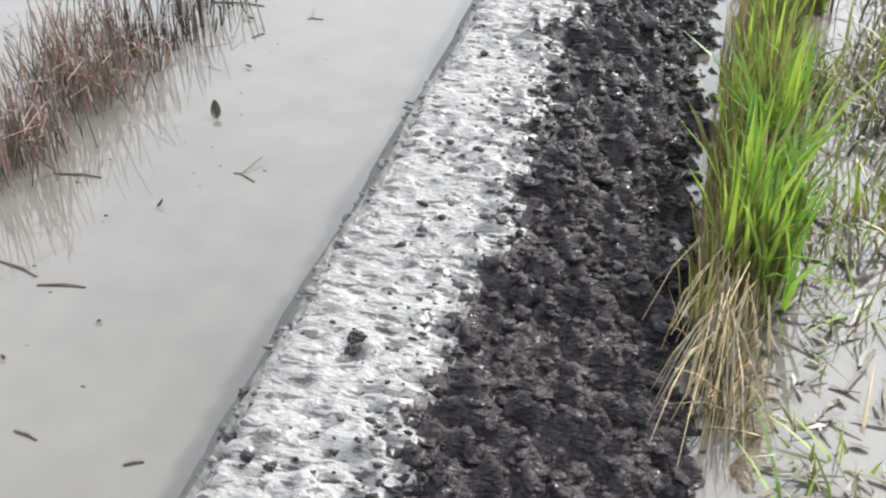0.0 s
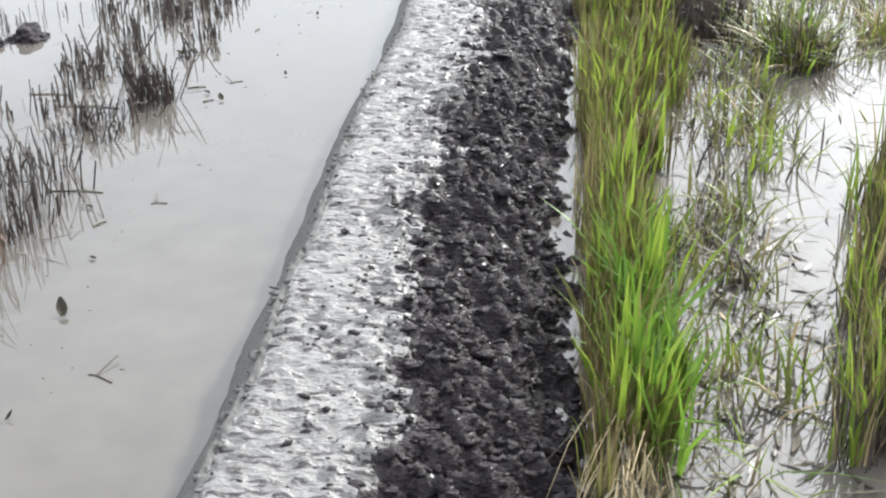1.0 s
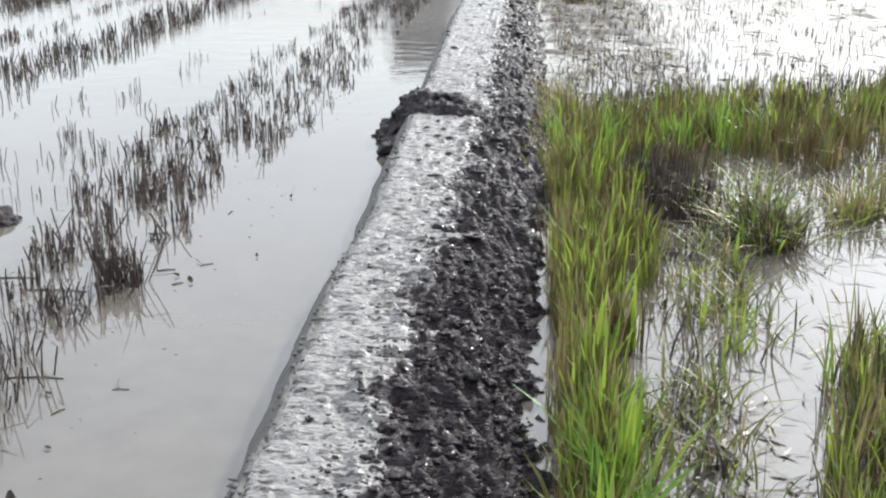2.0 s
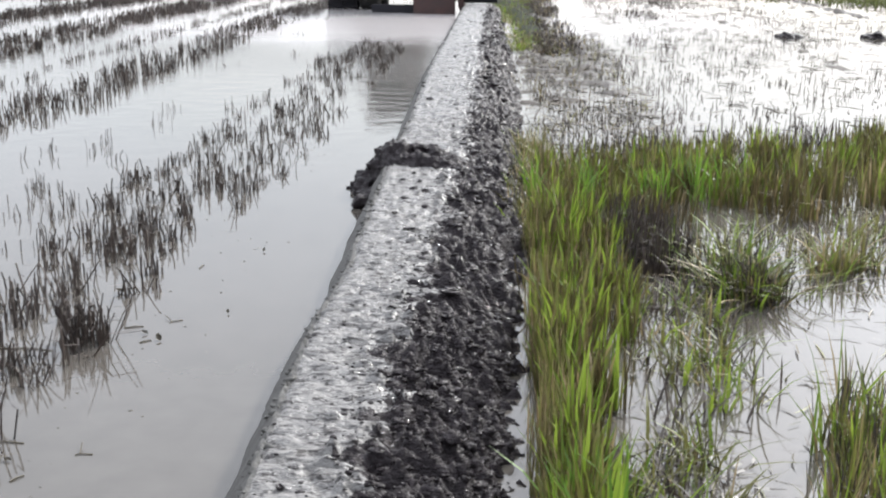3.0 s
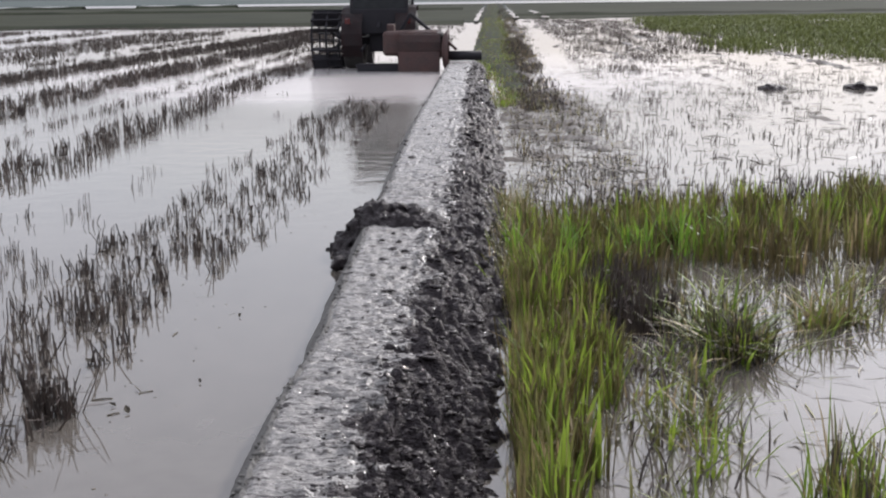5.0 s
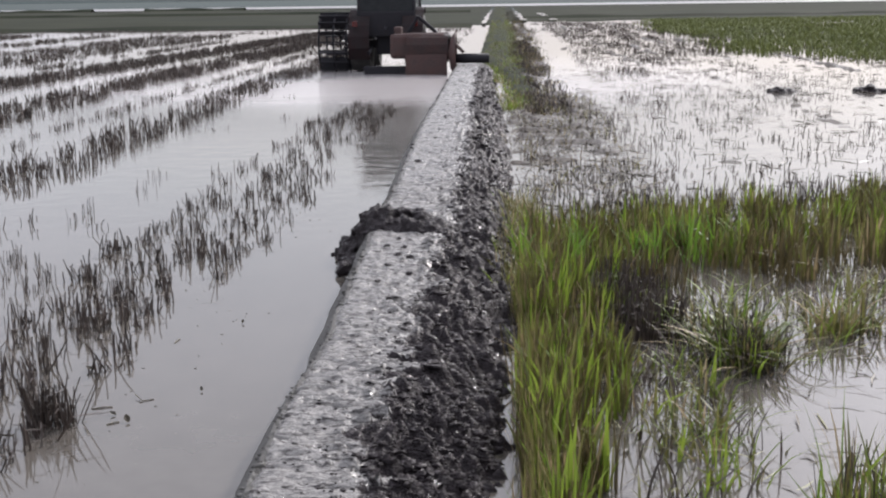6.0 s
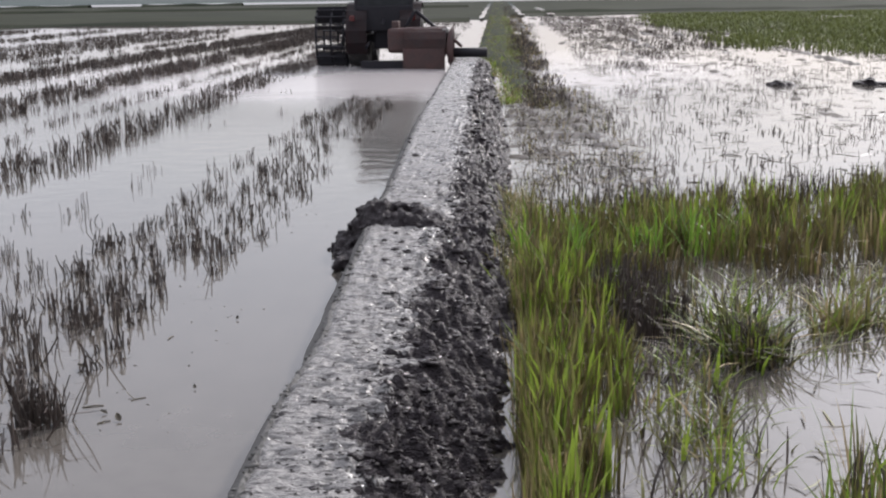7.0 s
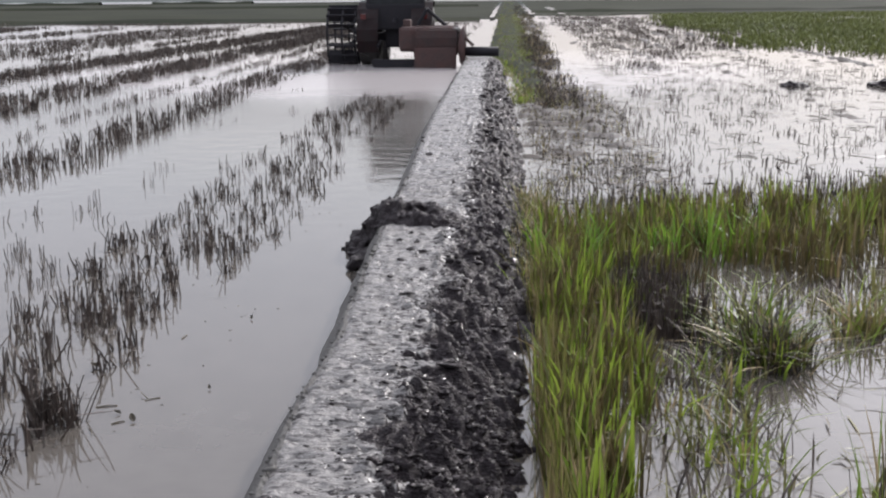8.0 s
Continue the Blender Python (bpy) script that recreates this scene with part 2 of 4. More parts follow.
def clod_mesh(bm, centre, r, seed, flat=0.75, level=2):
    """An uneven lump of mud."""
    res = bmesh.ops.create_icosphere(bm, subdivisions=level, radius=1.0)
    off = Vector((seed * 1.37, seed * 0.71, seed * 2.13))
    for v in res["verts"]:
        d = 0.7 + 0.75 * noise.noise(v.co * 1.4 + off) + 0.5 * noise.noise(v.co * 3.3 + off)
        v.co = Vector(centre) + Vector((v.co.x * d * r, v.co.y * d * r, v.co.z * d * r * flat))


rng = np.random.default_rng(7)


def blade_field(name, base, height, width, lean, mats, slots=None, azim=None, bend=1.0):
    """Many tapering, bending leaves: base (n, 3), height, width and lean (n)."""
    n = len(base)
    az = rng.uniform(0, 2 * np.pi, n) if azim is None else azim
    d = np.stack([np.cos(az), np.sin(az), np.zeros(n)], 1)
    fa = az + np.pi / 2 + rng.normal(0, 0.5, n)
    side = np.stack([np.cos(fa), np.sin(fa), np.zeros(n)], 1)
    vs = []
    for t, w in ((0.0, 0.8), (0.35, 1.0), (0.7, 0.7), (1.0, 0.0)):
        c = base + d * (height * lean * (0.25 * t + 0.75 * t ** 2 * bend))[:, None]
        c[:, 2] += height * t * (1 - 0.3 * np.minimum(lean, 1.4) * t)
        if w:
            vs += [c - side * (width * w / 2)[:, None], c + side * (width * w / 2)[:, None]]
        else:
            vs.append(c)
    verts = np.stack(vs, 1).reshape(-1, 3)
    o = np.arange(n) * 7
    faces = []
    for k in o.tolist():
        faces += [(k, k + 1, k + 3, k + 2), (k + 2, k + 3, k + 5, k + 4), (k + 4, k + 5, k + 6)]
    return mesh_object(name, verts, faces, mats, slots=None if slots is None else np.repeat(slots, 3).tolist())


def stalk_field(name, base, height, radius, lean, mat, kink=0.15):
    """Many cut stalks, three-sided, leaning, some with a broken tip."""
    n = len(base)
    az = rng.uniform(0, 2 * np.pi, n)
    d = np.stack([np.cos(az), np.sin(az), np.zeros(n)], 1)
    broken = rng.random(n) < kink
    az2 = rng.uniform(0, 2 * np.pi, n)
    tip = np.stack([np.cos(az2), np.sin(az2), np.where(broken, -0.3, 0.0)], 1) * np.where(broken, 0.35, 0.05)[:, None]
    rings = []
    for t, w in ((0.0, 1.0), (0.65, 0.9), (1.0, 0.7)):
        c = base + d * (height * lean * t)[:, None]
        c[:, 2] += height * t * np.where(broken & (t > 0.9), 0.75, 1.0)
        if t == 1.0:
            c = c + tip * height[:, None]
        for k in range(3):
            a = 2 * np.pi * k / 3 + az
            rings.append(c + np.stack([np.cos(a), np.sin(a), np.zeros(n)], 1) * (radius * w)[:, None])
    verts = np.stack(rings, 1).reshape(-1, 3)
    faces = []
    for o in range(0, 9 * n, 9):
        for q in (0, 3):
            for k in range(3):
                faces.append((o + q + k, o + q + (k + 1) % 3, o + q + 3 + (k + 1) % 3, o + q + 3 + k))
        faces.append((o + 6, o + 7, o + 8))
    return mesh_object(name, verts, faces, mat)


# ================= ground and water =================


def steps(*spans):
    out = []
    for a, b, d in spans:
        out += list(np.arange(a, b - 1e-6, d))
    return out + [spans[-1][1]]


def ground_height(x, y):
    if y > 66 and x < -0.5 or y > 75:
        return 0.05 + 0.04 * noise.noise(Vector((x * 0.1, y * 0.1, 0)))
    if x < 0.05 or y < 8.5:
        return -0.09
    # the field beyond the grass: shallow mud banks that break the water
    p = Vector((x * 0.55, y * 0.16, 3.0))
    h = noise.fractal(p * 1.2, 1.0, 2.0, 4) + 0.5 * noise.noise(Vector((x * 2.3, y * 0.9, 1.0)))
    near = min(1.0, max(0.0, (y - 8.5) / 3))
    side = math.exp(-((x - 0.55) / 0.5) ** 2) * (0.9 if y < 24 else 0.3)
    row = abs(math.cos(math.pi * (x + 0.12 * noise.noise(Vector((1, y * 0.3, 2)))) / 1.05)) ** 10 * max(0.0, 0.6 + noise.noise(Vector((round(x / 1.05) * 3.1, y * 0.25, 5))))
    fine = noise.noise(Vector((x * 5, y * 3.5, 8)))
    return -0.083 + near * (0.065 * h + 0.08 * side + 0.075 * row + 0.1 * fine)


gx = steps((-3000, -600, 600), (-600, -100, 100), (-100, -20, 20), (-20, 0, 2), (0, 9, 0.11), (9, 26, 0.3), (26, 100, 10), (100, 600, 100), (600, 3000, 600))
gy = steps((-400, -20, 95), (-20, 8, 4), (8, 30, 0.16), (30, 75, 0.4), (75, 105, 3), (105, 210, 5), (210, 800, 118), (800, 4000, 800))
gverts = [(x, y, ground_height(x, y)) for y in gy for x in gx]
nx = len(gx)
gfaces, gslots = [], []
for j in range(len(gy) - 1):
    for i in range(nx - 1):
        gfaces.append((j * nx + i, j * nx + i + 1, (j + 1) * nx + i + 1, (j + 1) * nx + i))
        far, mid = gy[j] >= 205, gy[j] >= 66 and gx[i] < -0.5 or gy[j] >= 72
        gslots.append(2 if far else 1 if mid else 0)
# the farthest ground takes the colour with haze painted in
ground = mesh_object("ground", gverts, gfaces, [MUD_FLAT, FIELD_OLIVE, FIELD_HAZED], slots=gslots, smooth=True)
tagged(ground, "flat wet paddy land with dull olive fields far off", "ground", kind="structure")


def sheet(name, x0, x1, y0, y1, z, mat, label):
    ob = mesh_object(name, [(x0, y0, z), (x1, y0, z), (x1, y1, z), (x0, y1, z)], [(0, 1, 2, 3)], mat)
    return tagged(ob, label, "water", kind="structure")


sheet("water_left", -150, -0.5, -60, 66, 0.0, WATER, "still muddy grey water over the stubble field")
sheet("water_right", -0.3, 150, -60, 74, 0.0, WATER, "still muddy water with weeds and mud showing through")


def wet_rut(x, width, y0, y1, seed):
    """A narrow water-filled rut of uneven width."""
    ys = np.linspace(y0, y1, 40)
    v = []
    for y in ys:
        c = x + 0.15 * noise.noise(Vector((seed, y * 0.12, 0)))
        w = max(0.02, width * (0.55 + 0.9 * noise.noise(Vector((seed, y * 0.2, 5)))))
        v += [(c - w / 2, y, 0.1), (c + w / 2, y, 0.1)]
    ob = mesh_object("water_rut", v, [(2 * k, 2 * k + 1, 2 * k + 3, 2 * k + 2) for k in range(39)], WATER)
    return tagged(ob, "narrow wet rut running on beside the old bund", "water", kind="structure")


wet_rut(1.5, 0.6, 74.5, 165, 3)
wet_rut(-0.95, 0.5, 66.5, 165, 8)
wet_rut(3.4, 0.9, 74.5, 105, 12)
wet_rut(33.0, 7.0, 74.5, 80, 14)
sheet("water_canal", -400, 400, 176, 222, 0.13, WATER_CANAL, "narrow bright strip of water far across the fields")

# far tree line; its haze comes from the pale material colour
hv, hf = [], []
for k in range(121):
    x = -1500 + 25 * k
    h = 16 + 9 * noise.noise(Vector((x * 0.004, 0, 3))) + 4 * noise.noise(Vector((x * 0.03, 0, 1)))
    hv += [(x, 1180, -1), (x, 1210, h * 0.75), (x, 1260, h), (x, 1400, -1)]
for k in range(120):
    for i in range(3):
        hf.append((4 * k + i, 4 * k + i + 1, 4 * k + i + 5, 4 * k + i + 4))
tagged(mesh_object("backdrop_hills", hv, hf, FIELD_HAZED, smooth=True), "hazy blue-grey tree line far beyond the fields", "tree line", kind="structure")

# ================= the bund =================


def along(y, table):
    return float(np.interp(y, [a for a, _ in table], [b for _, b in table]))


CREST_LEFT = ((0, -0.70), (2, -0.72), (3, -0.735), (4, -0.758), (4.8, -0.728), (5.6, -0.755), (7, -0.785), (9, -0.80), (13, -0.88), (24, -0.90))
CREST_RIGHT = ((0, -0.39), (1.2, -0.385), (1.7, -0.375), (2.5, -0.435), (3.2, -0.425), (3.65, -0.445), (4.2, -0.4), (4.8, -0.39), (6.4, -0.355), (6.9, -0.32), (9, -0.33), (13, -0.35), (19, -0.43), (24, -0.43))
FOOT_RIGHT = ((0, 0.11), (1.3, 0.105), (2, 0.04), (3.2, -0.01), (5, 0.03), (5.8, 0.09), (11, 0.1), (15, 0.07), (20, -0.06), (24, -0.1))


def bund_point(x, y):
    """The height at a place on the bund, and which surface it is: 0 side, 1 smooth top, 2 raw mud."""
    xl = along(y, CREST_LEFT) + 0.02 * noise.noise(Vector((0, y * 2.8, 5))) + 0.006 * noise.noise(Vector((0, y * 14, 8)))
    xb = along(y, CREST_RIGHT) + 0.06 * noise.noise(Vector((3, y * 2.0, 5))) + 0.11 * noise.noise(Vector((x * 5, y * 11, 2))) + 0.055 * noise.noise(Vector((x * 16, y * 34, 4)))
    xr = along(y, FOOT_RIGHT) + 0.055 * noise.noise(Vector((7, y * 4, 1))) + 0.03 * noise.noise(Vector((7, y * 15, 2)))
    top = 0.2
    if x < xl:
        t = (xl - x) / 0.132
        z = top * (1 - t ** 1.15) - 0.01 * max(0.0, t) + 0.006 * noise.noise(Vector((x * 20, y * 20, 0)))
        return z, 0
    p = Vector((x, y, 0))
    if x < xb:
        pit = noise.noise(Vector((x * 15, y * 50, 4))) + 0.22 * noise.noise(Vector((x * 3, y * 2.6, 17)))
        z = top + 0.009 * noise.noise(Vector((x * 6, y * 10, 1))) + 0.0018 * noise.noise(Vector((x * 20, y * 58, 2))) * (1 + noise.noise(Vector((x * 5, y * 5, 6))))
        near_raw = max(0.0, 1 - (xb - x) / 0.2)
        z -= (0.04 + 0.035 * near_raw) * max(0.0, pit - 0.22 + 0.2 * near_raw + 0.25 * noise.noise(Vector((x * 4, y * 4, 3))))
        z += 0.009 * noise.noise(Vector((x * 13, y * 36, 12))) + 0.006 * noise.noise(Vector((x * 33, y * 48, 14)))
        z += (0.03 + 0.05 * near_raw) * max(0.0, noise.noise(Vector((x * 16, y * 22, 9))) - 0.36 + 0.15 * near_raw)
        edge = (x - xl) / 0.03
        return z - 0.018 * max(0.0, 1 - edge) ** 2, 1
    t = min(1.3, (x - xb) / max(0.1, xr - xb))
    z = top * (1 - t ** 1.6) - 0.03 * max(0.0, t - 1)
    f1 = noise.voronoi(Vector((x * 13, y * 24, 1)))[0][0]
    f2 = noise.voronoi(Vector((x * 34, y * 60, 0)))[0][0]
    rough = min(1.0, 0.25 + 4 * t)
    z += rough * (0.085 * (0.42 - f1) + 0.04 * (0.4 - f2) + 0.04 * noise.noise(p * 9) + 0.026 * noise.noise(p * 23))
    return z, 2


def bund_piece(name, xs, ys, label):
    n = len(xs)
    verts, kinds = [], []
    for y in ys:
        for x in xs:
            z, k = bund_point(x, y)
            verts.append((x, y, z))
            kinds.append(k)
    faces, slots = [], []
    for j in range(len(ys) - 1):
        for i in range(n - 1):
            faces.append((j * n + i, j * n + i + 1, (j + 1) * n + i + 1, (j + 1) * n + i))
            slots.append(kinds[j * n + i])
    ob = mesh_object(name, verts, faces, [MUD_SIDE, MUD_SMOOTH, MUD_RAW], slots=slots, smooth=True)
    return tagged(ob, label, "bund", kind="structure")


bund = bund_piece("bund", steps((-1.06, 0.2, 0.0105)), steps((-40, -5, 0.5), (-5, 0.6, 0.035), (0.6, 5.2, 0.0095), (5.2, 9, 0.015), (9, 16, 0.035), (16, 25.2, 0.09)),
           "freshly pressed mud bund, smooth grey top, raw dark clods on one flank")

# ================= loose mud =================


def clod_bank(level, count):
    bank = []
    for k in range(count):
        bm = bmesh.new()
        clod_mesh(bm, (0, 0, 0), 1.0, k + 3, 0.8, level)
        bank.append((np.array([v.co for v in bm.verts]), np.array([[v.index for v in f.verts] for f in bm.faces])))
        bm.free()
    return bank


def clod_scatter(name, places, sizes, mat, label, level=2):
    bank = clod_bank(level, 7)
    vs, fs, o = [], [], 0
    for p, s in zip(places, sizes):
        v, f = bank[int(rng.integers(7))]
        a = rng.uniform(0, 6.28)
        r = np.array([[math.cos(a), -math.sin(a), 0], [math.sin(a), math.cos(a), 0], [0, 0, 1]])
        vs.append((v * s * rng.uniform(0.55, 1.5, 3)) @ r.T * (1.35, 0.85, 0.8) + p)
        fs.append(f + o)
        o += len(v)
    ob = mesh_object(name, np.concatenate(vs), np.concatenate(fs).tolist(), mat, smooth=True)
    return tagged(ob, label, "mud clods", kind="stuff")


def flank_places(count, y0, y1, spread=1.0):
    out = []
    for _ in range(count):
        y = rng.uniform(y0, y1)
        xb, xr = along(y, CREST_RIGHT), along(y, FOOT_RIGHT)
        x = xb + (xr - xb) * rng.beta(1.2, 1.1) * spread + rng.normal(0, 0.015)
        out.append((x, y, bund_point(x, y)[0] - 0.002))
    return np.array(out)


near = flank_places(4600, 0.7, 4.2)
clod_scatter("mud_clods", near, np.minimum(rng.lognormal(math.log(0.0078), 0.5, len(near)), 0.026), MUD_RAW, "wet dark mud clods heaped on the bund's raw flank")
lumps = []
for v, f in clod_bank(2, 7):
    me = bpy.data.meshes.new("clod")
    me.from_pydata([tuple(q) for q in v], [], f.tolist())
    me.materials.append(MUD_RAW)
    me.polygons.foreach_set("use_smooth", [True] * len(me.polygons))
    lumps.append(me)
for k, q in enumerate(flank_places(290, 0.85, 4.0)):
    ob = new("clod", lumps[k % 7])
    ob.parent = bund
    r = min(0.034, 0.016 * math.exp(rng.normal(0, 0.4)))
    ob.matrix_basis = Matrix.LocRotScale(Vector(q), Euler((rng.uniform(-0.5, 0.5), rng.uniform(-0.5, 0.5), rng.uniform(0, 6.28))), Vector(rng.uniform(0.7, 1.35, 3)) * r)
mid = flank_places(1700, 4.2, 10)
clod_scatter("mud_clods", mid, np.minimum(rng.lognormal(math.log(0.0125), 0.5, len(mid)), 0.035), MUD_RAW, "wet dark mud clods heaped on the bund's raw flank", 1)
off = flank_places(1300, 10, 24)
clod_scatter("mud_clods", off, np.minimum(rng.lognormal(math.log(0.02), 0.45, len(off)), 0.045), MUD_RAW, "wet dark mud clods heaped on the bund's raw flank", 1)

crumbs = []
for _ in range(2900):
    y = 0.7 + 11 * rng.random() ** 1.5
    xl, xb = along(y, CREST_LEFT), along(y, CREST_RIGHT)
    x = xb - ((xb - xl) * min(0.97, abs(rng.normal(0, 0.45))) if rng.random() < 0.2 else rng.exponential(0.075) - 0.03)
    x = max(x, xl + 0.01)
    crumbs.append((x, y, bund_point(x, y)[0] + 0.001))
clod_scatter("mud_crumbs", np.array(crumbs), np.minimum(rng.lognormal(math.log(0.0042), 0.55, 2900), 0.016), MUD_RAW, "small dark mud crumbs lying on the smooth bund top", 1)
rim = []
for _ in range(420):
    y = rng.uniform(0.7, 9)
    x = along(y, CREST_LEFT) + rng.normal(-0.01, 0.014)
    rim.append((x, y, bund_point(x, y)[0] - 0.002))
clod_scatter("mud_crumbs", np.array(rim), np.minimum(rng.lognormal(math.log(0.009), 0.4, 420), 0.02), MUD_SIDE, "grey mud crumbs along the bund's water edge", 1)


far_crumbs = []
for _ in range(260):
    y = rng.uniform(9, 23)
    xl, xb = along(y, CREST_LEFT), along(y, CREST_RIGHT)
    x = xl if rng.random() < 0.25 else xb - (xb - xl) * min(0.95, abs(rng.normal(0, 0.4)))
    far_crumbs.append((x, y, bund_point(x, y)[0] - 0.002))
clod_scatter("mud_crumbs", np.array(far_crumbs), np.minimum(rng.lognormal(math.log(0.013), 0.45, 260), 0.035), MUD_RAW, "dark mud crumbs on the far bund top and rim", 1)


def one_skin(ob, voxel):
    """Melts overlapping lumps into one closed skin."""
    mod = ob.modifiers.new("melt", "REMESH")
    mod.mode, mod.voxel_size = "VOXEL", voxel
    bpy.context.view_layer.update()
    made = bpy.data.meshes.new_from_object(ob.evaluated_get(bpy.context.evaluated_depsgraph_get()))
    ob.modifiers.clear()
    ob.data = made
    return ob


def single_clod(x, y, z, r, seed, label, flat=0.6):
    bm = bmesh.new()
    clod_mesh(bm, (0, 0, 0), r, seed, flat, 3)
    for k in range(9):
        a = k * 0.7 + seed
        clod_mesh(bm, (math.cos(a) * r * 0.8, math.sin(a) * r * 0.8, -r * 0.1), r * (0.25 + 0.1 * (k % 3)), seed + k, 0.7, 2)
    ob = one_skin(part("mud_clod", bm, MUD_RAW), r * 0.09)
    ob.matrix_basis = pose(x, y, z)
    return tagged(ob, label, "mud clod", "mud clods")


for x, y, z, r, s in ((-0.57, 1.31, 0.205, 0.018, 1), (-0.55, 1.71, 0.205, 0.011, 2), (-0.72, 1.12, 0.19, 0.017, 3), (-0.71, 1.0, 0.19, 0.014, 4),
                      (-0.565, 1.27, 0.205, 0.015, 5), (-0.6, 0.94, 0.205, 0.012, 6), (-0.63, 2.65, 0.205, 0.011, 7), (-0.59, 2.11, 0.205, 0.01, 8),
                      (-0.53, 5.41, 0.205, 0.018, 9), (-0.6, 6.1, 0.205, 0.02, 10), (-0.5, 6.3, 0.205, 0.022, 11), (-0.55, 6.55, 0.205, 0.018, 15), (-0.709, 10.03, 0.21, 0.03, 12), (-0.62, 5.75, 0.205, 0.016, 16), (-0.47, 5.9, 0.205, 0.02, 17), (-0.57, 6.35, 0.205, 0.024, 18),
                      (-0.65, 6.6, 0.205, 0.016, 19), (-0.44, 6.6, 0.205, 0.022, 20), (-0.6, 6.78, 0.205, 0.014, 24), (-0.5, 5.15, 0.205, 0.014, 26)):
    single_clod(x, y, z, r, s, "small wet mud lump on the smooth bund top")
single_clod(-2.64, 5.12, 0.01, 0.1, 21, "dark mud lump rising from the flooded stubble")
single_clod(-2.78, 5.0, 0.005, 0.07, 25, "dark mud lump rising from the flooded stubble")
single_clod(4.6, 19.4, 0.02, 0.24, 22, "weedy mud lump standing in shallow water", 0.35)
single_clod(6.0, 19.35, 0.02, 0.26, 23, "weedy mud lump standing in shallow water", 0.35)

# the heap of mud laid across the bund
bm = bmesh.new()
HEAP_CREST = ((-1.04, 0.03), (-0.97, 0.17), (-0.88, 0.285), (-0.76, 0.34), (-0.6, 0.34), (-0.48, 0.315), (-0.38, 0.27), (-0.3, 0.23))
HEAP_FOOT = ((-1.04, -0.03), (-0.9, -0.03), (-0.8, 0.17), (-0.3, 0.17))
for k in range(460):
    x = -1.03 + 0.73 * rng.random() ** 0.95
    v = rng.uniform(-1, 1)
    foot, crest = along(x, HEAP_FOOT), along(x, HEAP_CREST)
    yc = 7.1 + 0.2 * (-0.3 - x) / 0.73 + 0.17 * v
    z = foot + (crest - 0.03 - foot) * (1 - v * v) * rng.random() ** 0.5
    clod_mesh(bm, (x, yc, z), rng.uniform(0.022, 0.052), k, 0.9, 2)
for k, (x, y) in enumerate(((-0.95, 7.12), (-0.93, 6.97), (-0.92, 6.84), (-0.91, 6.74), (-0.89, 7.0), (-0.88, 6.85), (-0.96, 7.3), (-0.9, 7.25))):
    clod_mesh(bm, (x, y, 0.02), 0.085, 300 + k, 0.9, 2)
clod_mesh(bm, (-1.06, 7.26, 0.0), 0.035, 330, 0.8, 2)
heap = one_skin(part("mud_mound", bm, MUD_RAW), 0.011)
tagged(heap, "mound of dark wet mud dumped across the smooth bund", "mud mound")

# ================= stubble field =================


def scatter(count, x0, x1, y0, y1):
    return np.stack([rng.uniform(x0, x1, count), rng.uniform(y0, y1, count)], 1)


def hills(x0, x1, y0, y1, row, step, keep, seed):
    out = []
    for x in np.arange(x0, x1 + 1e-6, row):
        for y in np.arange(y0, y1, step):
            if noise.noise(Vector((x * 0.9 + seed, y * 0.55, seed))) * 0.9 + rng.random() < keep:
                out.append((x + rng.normal(0, 0.045), y + rng.normal(0, 0.05)))
    return np.array(out)


def stubble(name, spots, stalks, spread, h, r, mat, label, lean=0.16, kink=0.25):
    base = np.repeat(spots, stalks, 0) + rng.normal(0, spread, (len(spots) * stalks, 2))
    base = np.concatenate([base, np.full((len(base), 1), -0.02)], 1)
    n = len(base)
    ob = stalk_field(name, base, rng.uniform(h[0], h[1], n), rng.uniform(r * 0.7, r * 1.3, n), np.abs(rng.normal(0, lean, n)), mat, kink)
    return tagged(ob, label, "rice stubble", kind="stuff")


BAND = "dark cut rice stubble standing in rows in the water"
front = hills(-2.45, -1.62, 4.0, 7.6, 0.17, 0.12, 0.47, 1)
front = front[front[:, 0] < -1.62 - 0.14 * np.clip((4.9 - front[:, 1]) / 1.2, 0, 1)]
stubble("rice_stubble", front, 10, 0.034, (0.04, 0.17), 0.0046, STUBBLE, BAND, 0.28, 0.35)
stubble("rice_stubble", hills(-2.4, -1.55, 7.6, 17.8, 0.2, 0.14, 0.45, 2), 9, 0.035, (0.04, 0.13), 0.004, STUBBLE, BAND, 0.25, 0.3)
stubble("rice_stubble", hills(-2.3, -1.66, 4.9, 7.4, 0.16, 0.14, 0.28, 31), 10, 0.03, (0.05, 0.17), 0.0038, STUBBLE, BAND, 0.3, 0.35)
stubble("rice_stubble", hills(-3.1, -2.5, 4, 16, 0.2, 0.2, 0.14, 3), 7, 0.05, (0.05, 0.14), 0.003, STUBBLE, BAND)


def drift(spots, slope, start):
    """Rows that run slightly askew."""
    spots[:, 0] += slope * np.maximum(0.0, spots[:, 1] - start)
    return spots


